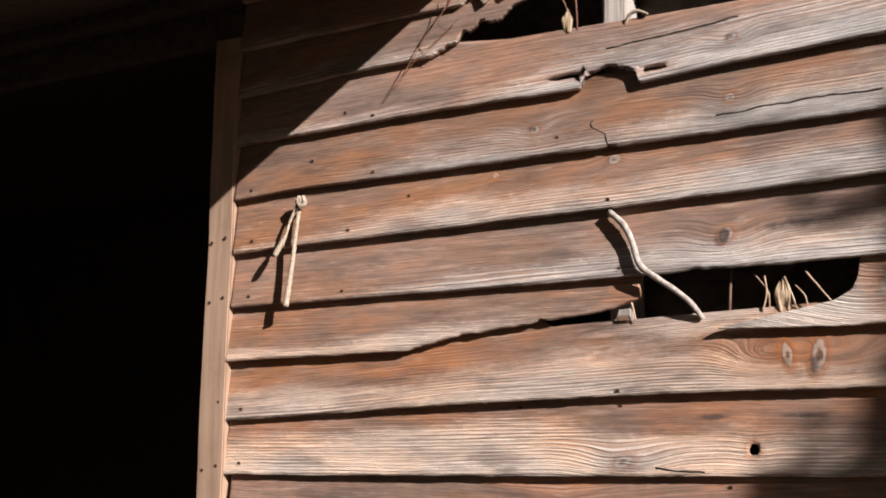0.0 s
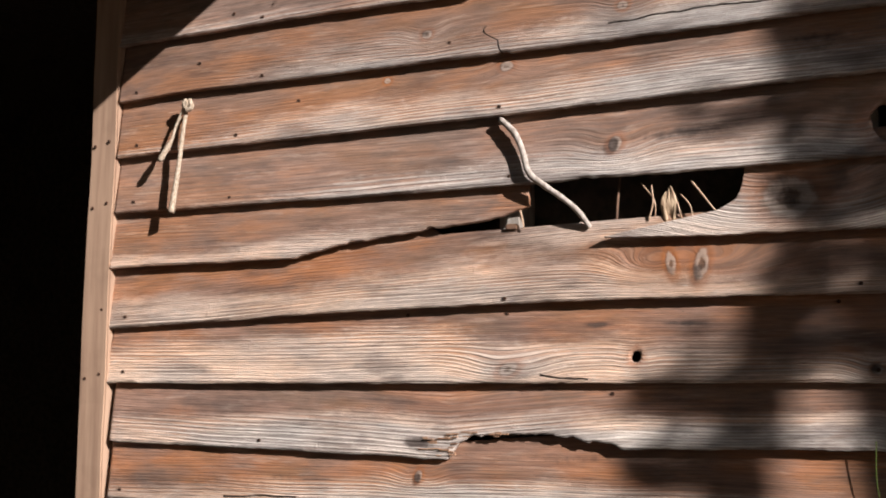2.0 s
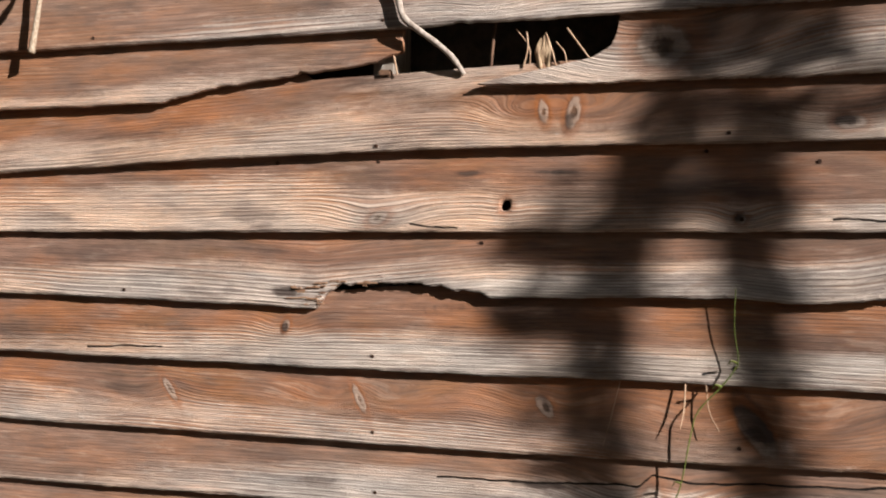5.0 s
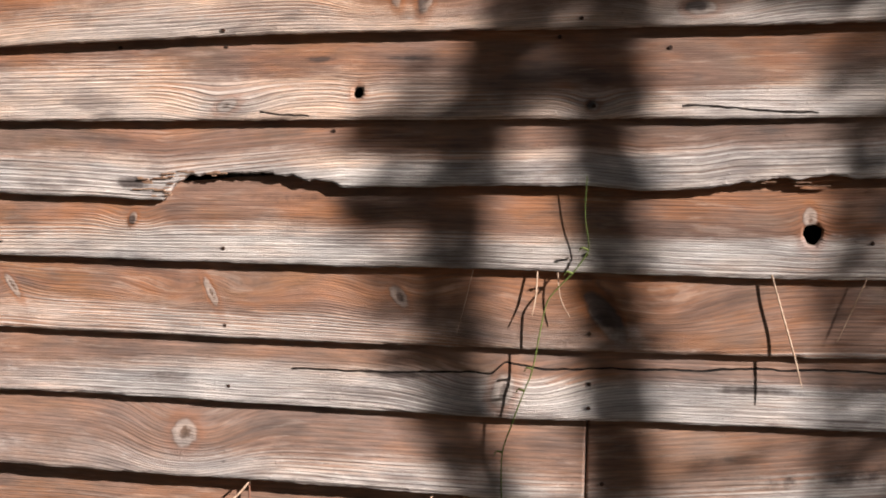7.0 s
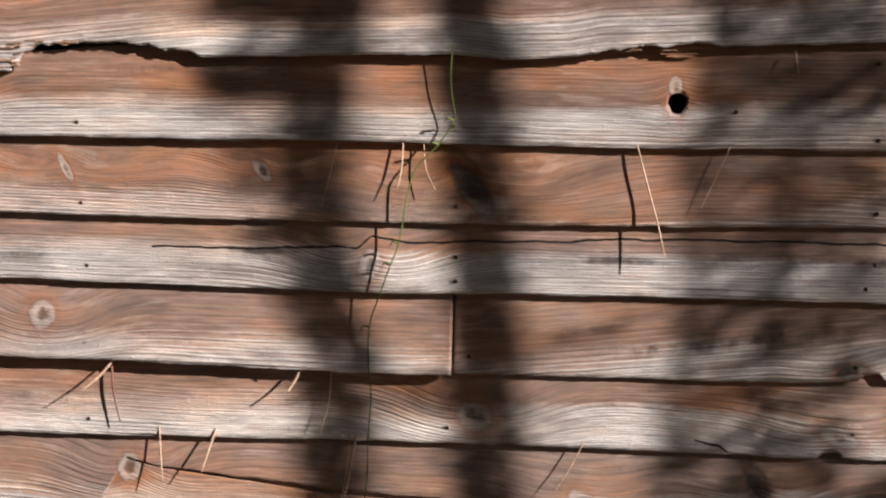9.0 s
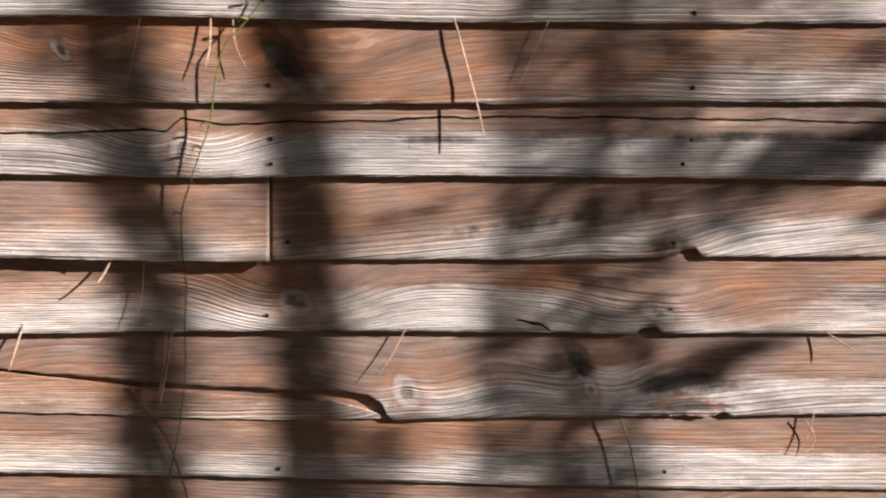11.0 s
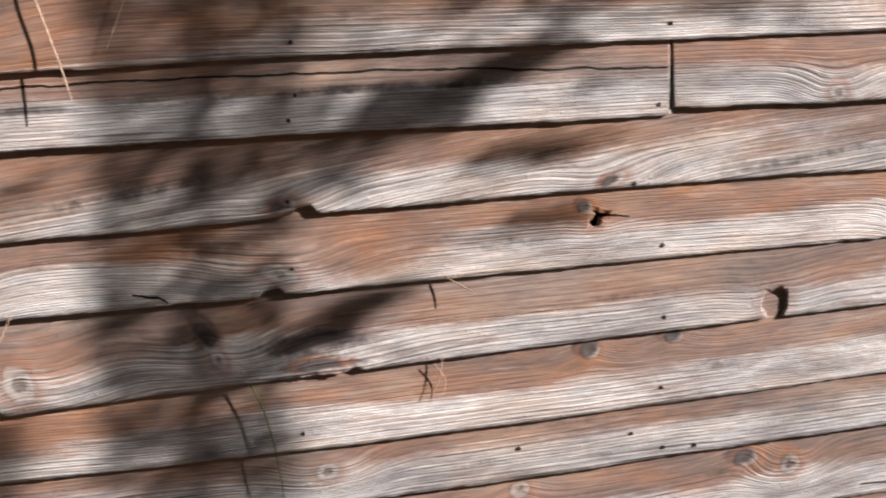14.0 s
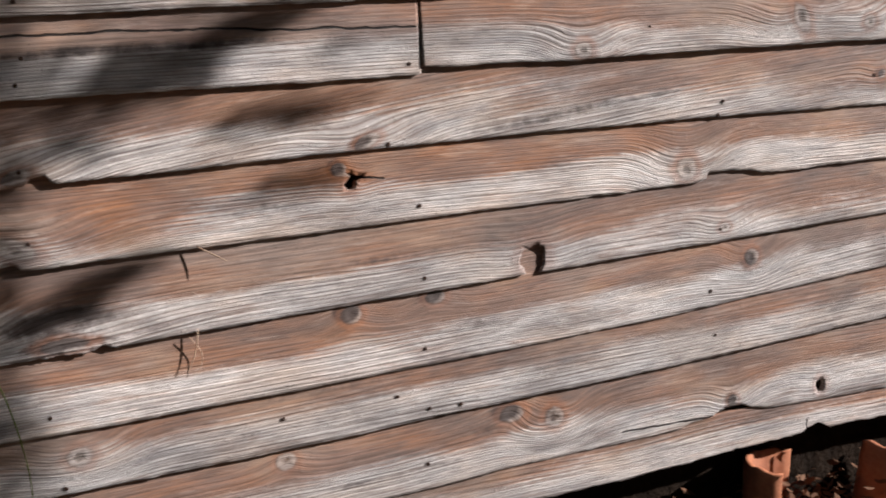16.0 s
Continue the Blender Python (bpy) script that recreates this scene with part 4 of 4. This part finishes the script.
straw(".131,.80 .137,.752 .144,.714", (-0.012, -0.036))
straw(".062,.913 .041,.884 .021,.865", (-0.012, -0.055), 0.0018)
straw(".371,.91 .362,.886 .355,.873", (-0.012, -0.045), 0.002)
straw(".227,.80 .218,.766 .21,.733", (-0.012, -0.04), 0.0016)
straw(".418,.905 .414,.85 .402,.805", (-0.012, -0.03), 0.001)
straw("1.11,1.40 1.113,1.368", (-0.012, -0.028))
straw(".457,.797 .45,.747 .437,.677", (-0.012, -0.034), 0.0016)
straw("1.452,.797 1.474,.784 1.492,.774", (-0.012, -0.032), 0.0012)
straw("1.443,.67 1.436,.633 1.422,.605", (-0.012, -0.014), 0.0010)
straw("1.429,.66 1.446,.63 1.438,.60", (-0.012, -0.014), 0.0008)
straw(".815,.80 .795,.761 .773,.726", (-0.012, -0.026), 0.001)
straw(".447,.80 .444,.747 .437,.701", (-0.012, -0.03), 0.0011)
RED = "thin reddish brown stem caught under a siding board"
straw(".053,.905 .057,.859 .07,.806", (-0.012, -0.025), 0.0018, BROWN_STEM, RED, "stem")
straw(".385,.70 .418,.653 .442,.616 .46,.565 .474,.509 .48,.44", (-0.01, -0.03), 0.0014, BROWN_STEM, RED, "stem")
straw("-.31,2.46 -.322,2.433 -.36,2.386 -.411,2.311 -.44,2.268", (-0.02, -0.034), 0.0011, BROWN_STEM, RED, "stem")
straw("-.30,2.40 -.354,2.355 -.386,2.331 -.437,2.267", (-0.02, -0.034), 0.0008, BROWN_STEM, RED, "stem")
straw("-.32,2.46 -.318,2.43 -.335,2.385 -.30,2.36", (-0.03, -0.05), 0.0007, BROWN_STEM, RED, "stem")

# frayed rope on its peg
rope = tagged(new("rope_end"), "pale frayed rope loop knotted to the siding", "rope")
tube("strand", points("-.664,2.062 -.669,2.008 -.673,1.938 -.678,1.881 -.681,1.841", (-0.024, -0.042)), [0.0046, 0.0042, 0.0046, 0.0056, 0.0066], ROPE, rope, 10, wobble=0.15)
tube("strand", points("-.67,2.055 -.684,2.02 -.69,1.99 -.70,1.968 -.71,1.947", (-0.026, -0.046)), [0.004, 0.0026, 0.003, 0.0066, 0.0048], ROPE, rope, 9, wobble=0.45, seed=3)
bm = bmesh.new()
bmesh.ops.create_icosphere(bm, subdivisions=3, radius=1)
for v in bm.verts:
    n = v.co.copy()
    v.co = Vector((-0.662, -0.03, 2.062)) + Vector((n.x * 0.0095, n.y * 0.009, n.z * 0.011)) * (1 + 0.35 * noise.noise(n * 2.3) + 0.18 * noise.noise(n * 6))
part("knot", bm, ROPE, rope)
tube("strand", points("-.655,2.07 -.648,2.055 -.66,2.047", (-0.03, -0.034)), [0.005, 0.005, 0.004], ROPE, rope, 8)

twig_way = points(".0,1.972 .028,1.944 .045,1.909 .058,1.868 .084,1.844 .119,1.818 .144,1.794 .160,1.768", (0, 0))
twig = tube("bent_twig", [(x, y, z) for (x, _, z), y in zip(twig_way, (-0.012, -0.018, -0.022, -0.027, -0.027, -0.022, -0.014, -0.002))],
            [0.0055, 0.0062, 0.0055, 0.0058, 0.0056, 0.005, 0.005, 0.0045], TWIG, None, 10, wobble=0.2)
tagged(twig, "bleached bent twig poking out of the broken siding", "twig")


# debris in the gaps
def stalk(a, b, r, mat=STRAW, bow=0.006):
    a, b = Vector(a), Vector(b)
    mid = (a + b) / 2 + Vector((bow, -0.004, 0))
    tagged(tube("straw_stalk", [a, mid, b], [r, r, r * 0.7], mat, None, 6), "dry straw stalk sticking up in the gap of the siding", "straw", "straws caught in the siding")


def husk(x, z, h, w, y=0.006):
    """A bundle of torn, dry fibres."""
    ob = tagged(new("dry_husk"), "dry fibrous husk wedged in the gap of the siding", "husk")
    gen = random.Random(int(1000 * x) + 5)
    for i in range(9):
        a = (i - 4) / 4
        tube("fibre", [(x + a * w * 0.6, y + gen.uniform(-0.006, 0.006), z), (x + a * w, y - 0.006, z + h * 0.5), (x + a * w * gen.uniform(0.1, 0.8), y + gen.uniform(-0.004, 0.004), z + h * gen.uniform(0.75, 1.05))],
             [0.0035, 0.0042, 0.0012], HUSK, ob, 6)


husk(0.297, 1.772, 0.058, 0.011)
husk(-0.079, 2.335, 0.05, 0.008)
stalk((0.203, 0.012, 1.77), (0.211, 0.014, 1.86), 0.0028, ROUGH_WOOD, 0.0)
stalk((0.262, 0.0, 1.775), (0.268, 0.0, 1.835), 0.0017)
stalk((0.272, 0.004, 1.775), (0.25, 0.0, 1.84), 0.0012, STRAW, 0.012)
stalk((0.336, 0.0, 1.837), (0.379, -0.004, 1.778), 0.0018, STRAW, 0.0)
stalk((0.318, 0.0, 1.815), (0.337, -0.004, 1.776), 0.0014)
stalk((0.31, 0.0, 1.805), (0.318, 0.0, 1.775), 0.0016, STRAW, 0.001)
stalk((0.03, 0.0, 1.815), (0.041, -0.004, 1.772), 0.002, STRAW, 0.002)
stalk((-0.062, 0.002, 2.42), (-0.058, 0.0, 2.335), 0.0018, BROWN_STEM, 0.002)
stalk((-0.09, 0.002, 2.41), (-0.078, 0.0, 2.38), 0.0018, BROWN_STEM, 0.002)
tagged(tube("straw_stalk", [(0.035, 0.002, 2.33), (0.046, -0.004, 2.346), (0.062, -0.006, 2.351), (0.082, -0.004, 2.342)], [0.003, 0.0035, 0.0035, 0.002], ROPE, None, 7), "pale curled stalk sticking up in the gap of the siding", "straw")
tagged(part("stud_splinter", box_bm(-0.008, 0.034, 0.002, 0.026, 2.30, 2.6, 0.004, 12, 0.003, 5), STUD), "grey weathered end of a vertical batten behind the gap", "batten")
tagged(part("wood_chip", box_bm(0.002, 0.027, -0.006, 0.004, 1.772, 1.785, 0.003, 6, 0.008, 2), ROUGH_WOOD), "small broken wood chip wedged in the gap", "wood chip")


# ---- clay tiles and litter at the foot of the wall ----
def clay_tile():
    bm = bmesh.new()
    long, r, th, seg = 0.30, 0.085, 0.014, 14
    rows = []
    for s in (0.0, 0.5, 1.0):
        ring = []
        for rad in (r, r - th):
            for i in range(seg + 1):
                a = math.pi * i / seg
                ring.append(bm.verts.new((math.cos(a) * rad * (1 - 0.12 * s), (s - 0.5) * long + 0.003 * math.sin(i * 2.1), math.sin(a) * rad * (1 - 0.12 * s))))
        rows.append(ring)
    m = seg + 1
    for a, b in zip(rows, rows[1:]):
        for i in range(seg):
            bm.faces.new((a[i], b[i], b[i + 1], a[i + 1]))
            bm.faces.new((a[m + i], a[m + i + 1], b[m + i + 1], b[m + i]))
        bm.faces.new((a[0], a[m], b[m], b[0]))
        bm.faces.new((a[seg], b[seg], b[m + seg], a[m + seg]))
    for ring, flip in ((rows[0], 1), (rows[-1], -1)):
        for i in range(seg):
            bm.faces.new((ring[i], ring[i + 1], ring[m + i + 1], ring[m + i])[::flip])
    bmesh.ops.recalc_face_normals(bm, faces=bm.faces[:])
    return bm


tile = tagged(part("clay_roof_tile", clay_tile(), BRICK), "orange curved clay roof tile stacked by the wall foot", "roof tile", "stacked clay tiles")
tile.data.polygons.foreach_set("use_smooth", [True] * len(tile.data.polygons))
tile.matrix_world = pose(2.575, -0.01, 0.055, -88, 4, 44)
for x, y, z, rx, ry, rz in ((2.835, -0.02, 0.065, 92, 4, -8), (2.68, -0.13, -0.045, -82, 0, 52), (2.77, -0.11, -0.05, -85, -6, 40), (3.0, -0.03, 0.07, 90, -8, 12)):
    copy_thing(tile, pose(x, y, z, rx, ry, rz))

gen = random.Random(11)
litter = bmesh.new()
for i in range(2600):
    x, y = gen.uniform(-1, 3.4) if i < 1500 else gen.uniform(2.0, 3.15), -abs(gen.gauss(0, 0.28)) + 0.03
    y = y if i < 600 else gen.uniform(-0.12, 0.07)
    c, s = Vector((x, y, 0.012 + gen.uniform(0, 0.03) + (gen.uniform(0, 0.11) if i > 600 else 0))), gen.uniform(0.006, 0.018)
    turn = Euler((gen.uniform(-0.7, 0.7), gen.uniform(-0.7, 0.7), gen.uniform(0, 6.3))).to_matrix()
    v = [litter.verts.new(c + turn @ Vector(p) * s) for p in ((-1, 0, 0.1), (-0.3, -0.45, 0), (0.5, -0.35, 0.05), (1, 0, 0.2), (0.4, 0.4, 0), (-0.4, 0.4, 0.1))]
    litter.faces.new(v)
tagged(part("leaf_litter", litter, DRY_LEAF), "dead brown leaves at the foot of the wall", "leaves", kind="stuff")
# added strip whose black colour stands for the shade at the wall foot
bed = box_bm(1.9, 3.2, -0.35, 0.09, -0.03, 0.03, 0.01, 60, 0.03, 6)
tagged(part("soil_bed", bed, SHADE_EARTH), "added soil strip under the wall foot, blackened to stand for shade", "soil", kind="structure")
for i in range(26):
    x, y = gen.uniform(2.1, 2.95), gen.uniform(-0.16, 0.05)
    a = gen.uniform(-0.6, 0.6)
    tagged(tube("fallen_twig", [(x - 0.1 * math.cos(a), y - 0.1 * math.sin(a), gen.uniform(0.02, 0.12)), (x, y, gen.uniform(0.05, 0.14)), (x + 0.1 * math.cos(a), y + 0.1 * math.sin(a), gen.uniform(0.03, 0.14))],
                [0.003, 0.0026, 0.0015], BROWN_STEM, None, 5), "thin dead twig lying at the wall foot", "twig", "fallen twigs")


# ---- young trees beyond the camera, whose shadows fall on the wall ----
def along(x, z, s):
    """The place s metres out from the wall on the sun's ray that meets the wall at x, z."""
    return Vector((x, 0, z)) + SUN * (s / -SUN.y)


def leaf_at(bm, gen, c, size):
    turn = Euler([gen.uniform(0, 6.3) for _ in range(3)]).to_matrix()
    bm.faces.new([bm.verts.new(c + turn @ Vector(p) * size) for p in ((-1, 0, 0), (-0.2, -0.42, 0.1), (0.6, -0.3, 0.05), (1, 0, -0.1), (0.5, 0.32, 0.05), (-0.3, 0.4, 0.1))])


def tree(s, trunk, width, label, seed, tall=6.5, limbs=(), clumps=(), boughs=(), leaves=250):
    """A tree s metres out from the wall. trunk: x, z where its shadow runs on the wall; limbs: thickness and the shadow's x, z;
    clumps: sprays of leaves, by their shadow's x, z, half length, half height, lean in degrees, and how much light they stop;
    boughs: upright masses of fine leaves: the light they stop, half width, and the way of their shadow."""
    gen = random.Random(seed)
    ob = tagged(new("young_tree"), label, "tree", "trees facing the wall")
    low, top = along(*trunk[0], s), along(*trunk[-1], s)
    spine = [Vector((low.x, low.y, -0.04))] + [along(x, z, s) for x, z in trunk]
    spine += [Vector((top.x + 0.04, top.y, top.z + (tall - top.z) * 0.5)), Vector((top.x, top.y + 0.05, tall))]
    many = len(spine)
    tube("trunk", spine, [width / 2 * (1.08 - 0.5 * max(i - many + 3, 0) / 3) for i in range(many)], BARK, ob, 12, wobble=0.25, seed=seed)
    crown = bmesh.new()
    for thick, *way in limbs:
        pts = [along(x, z, s) for x, z in way]
        tube("limb", pts, [thick / 2 * (1 - 0.45 * i / len(pts)) for i in range(len(pts))], BARK, ob, 7, wobble=0.3, seed=seed)
    for x, z, wide, high, lean, dense in clumps:
        c, n = math.cos(radians(lean)), math.sin(radians(lean))
        for i in range(int(-math.log(1 - dense) * math.pi * wide * high / 0.00034)):
            a, r = gen.uniform(0, 6.283), math.sqrt(gen.uniform(0, 1.25))
            u, v = wide * r * math.cos(a), high * r * math.sin(a)
            leaf_at(crown, gen, along(x + u * c - v * n, z + u * n + v * c, s + gen.uniform(-0.12, 0.12)), gen.uniform(0.012, 0.021))
    for dense, half, *way in boughs:
        for (xa, za), (xb, zb) in zip(way, way[1:]):
            for i in range(int(-math.log(1 - dense) * 2 * half * math.hypot(xb - xa, zb - za) / 0.000055)):
                f, e = gen.random(), half * gen.uniform(-1, 1) + gen.gauss(0, 0.006)
                x, z = xa + (xb - xa) * f + e, za + (zb - za) * f
                leaf_at(crown, gen, along(x, z, s + gen.uniform(-0.05, 0.05)), gen.uniform(0.006, 0.012))
    for i in range(leaves):
        c = Vector((top.x, top.y, 0)) + Vector((gen.gauss(0, 0.5), gen.gauss(0, 0.5), tall - abs(gen.gauss(0, 0.7))))
        leaf_at(crown, gen, c, gen.uniform(0.04, 0.07))
    part("crown", crown, LEAF, ob)
    return ob


tree(1.3, ((0.66, -0.9), (0.65, 0.6), (0.64, 1.0), (0.625, 1.35), (0.615, 1.6), (0.66, 2.4)), 0.014, "slender young tree facing the shed wall", 1, 6.5,
     ((0.007, (0.63, 1.1), (0.72, 1.17), (0.87, 1.235), (0.98, 1.28)), (0.012, (0.66, 0.50), (0.74, 0.575), (0.80, 0.64))),
     ((0.55, 1.57, 0.10, 0.06, 0, 0.5), (0.60, 1.475, 0.06, 0.018, 0, 0.6), (0.80, 1.72, 0.20, 0.05, 0, 0.5), (0.62, 1.80, 0.10, 0.05, 0, 0.6), (0.40, 1.945, 0.12, 0.018, -12, 0.6), (0.60, 1.93, 0.12, 0.05, 0, 0.7), (0.60, 2.06, 0.14, 0.05, 0, 0.65), (0.82, 0.97, 0.09, 0.014, 12, 0.6), (0.74, 0.955, 0.06, 0.012, 10, 0.5)),
     ((0.85, 0.055, (0.655, 0.3), (0.652, 0.8), (0.645, 1.0), (0.63, 1.2), (0.625, 1.35), (0.61, 1.5), (0.62, 1.7)), (0.6, 0.14, (0.55, 1.5), (0.55, 1.64)), (0.45, 0.19, (0.80, 1.64), (0.80, 1.74)), (0.75, 0.16, (0.60, 1.74), (0.62, 2.12)), (0.55, 0.08, (0.60, 0.82), (0.59, 0.89)), (0.5, 0.08, (0.70, 0.46), (0.73, 0.64)), (0.45, 0.10, (0.42, 1.90), (0.40, 1.96))))
tree(1.4, ((0.40, -0.9), (0.40, 0.6), (0.415, 0.84), (0.385, 1.0), (0.37, 1.2), (0.40, 1.4), (0.47, 1.62), (0.56, 1.9), (0.62, 2.4)), 0.012, "leaning sapling facing the shed wall", 2, 6.0,
     ((0.01, (0.38, 1.3), (0.30, 1.345), (0.22, 1.36)), (0.008, (0.40, 1.42), (0.32, 1.47), (0.24, 1.475))), (),
     ((0.75, 0.062, (0.40, 0.3), (0.40, 0.6), (0.415, 0.84), (0.39, 0.96), (0.375, 1.1), (0.372, 1.2), (0.38, 1.35), (0.42, 1.5), (0.47, 1.62), (0.52, 1.75)),
      (0.82, 0.12, (0.315, 1.315), (0.315, 1.38)), (0.82, 0.12, (0.325, 1.435), (0.335, 1.50)), (0.4, 0.09, (0.33, 1.37), (0.33, 1.45)), (0.7, 0.06, (0.31, 1.09), (0.32, 1.12)), (0.45, 0.07, (0.31, 1.17), (0.29, 1.27)), (0.35, 0.05, (0.33, 1.5), (0.34, 1.6))))
tree(1.2, ((1.08, -0.9), (1.05, 0.4), (1.06, 0.8), (1.09, 1.2), (1.12, 1.45), (1.16, 2.4)), 0.012, "young tree facing the shed wall", 3, 7.0,
     ((0.012, (1.08, 0.64), (1.2, 0.70), (1.38, 0.785)), (0.012, (1.1, 0.86), (1.25, 0.945), (1.46, 1.07), (1.7, 1.20))),
     ((1.36, 1.06, 0.16, 0.025, 30, 0.3), (1.60, 0.873, 0.075, 0.018, 14, 0.5), (1.62, 0.985, 0.10, 0.008, 20, 0.35), (1.66, 1.06, 0.07, 0.006, 28, 0.35)),
     ((0.56, 0.145, (1.06, 0.3), (1.05, 0.6), (1.055, 0.85)), (0.48, 0.15, (1.07, 0.85), (1.08, 1.0), (1.085, 1.2), (1.115, 1.45)), (0.5, 0.055, (1.21, 0.70), (1.27, 0.74), (1.36, 0.785)), (0.3, 0.14, (1.18, 0.93), (1.24, 1.0), (1.32, 1.10)), (0.65, 0.09, (1.36, 1.01), (1.44, 1.09)), (0.6, 0.06, (1.50, 1.085), (1.62, 1.14)),
      (0.2, 0.30, (1.35, 1.12), (1.35, 1.25)), (0.28, 0.3, (1.75, 1.16), (1.75, 1.24)), (0.3, 0.25, (1.2, 1.25), (1.22, 1.5)), (0.5, 0.17, (1.10, 1.45), (1.12, 1.7)), (0.35, 0.07, (1.60, 0.85), (1.62, 0.89)), (0.3, 0.10, (1.55, 0.95), (1.65, 1.0))))

# unseen leaf screen, added all round behind to dim skylight, clear of the sun
woods, gen = bmesh.new(), random.Random(21)
for i in range(7000):
    a = gen.uniform(math.pi * 0.98, math.pi * 2.02)
    if 5.55 < a < 6.1:
        continue
    d = gen.uniform(7.5, 10.5)
    leaf_at(woods, gen, Vector((1 + d * math.cos(a), d * math.sin(a), gen.uniform(0, 1) ** 0.8 * 9.0)), gen.uniform(0.16, 0.34))
tagged(part("woods", woods, LEAF), "unseen leaf screen added to dim the sky light", "woods", kind="stuff")
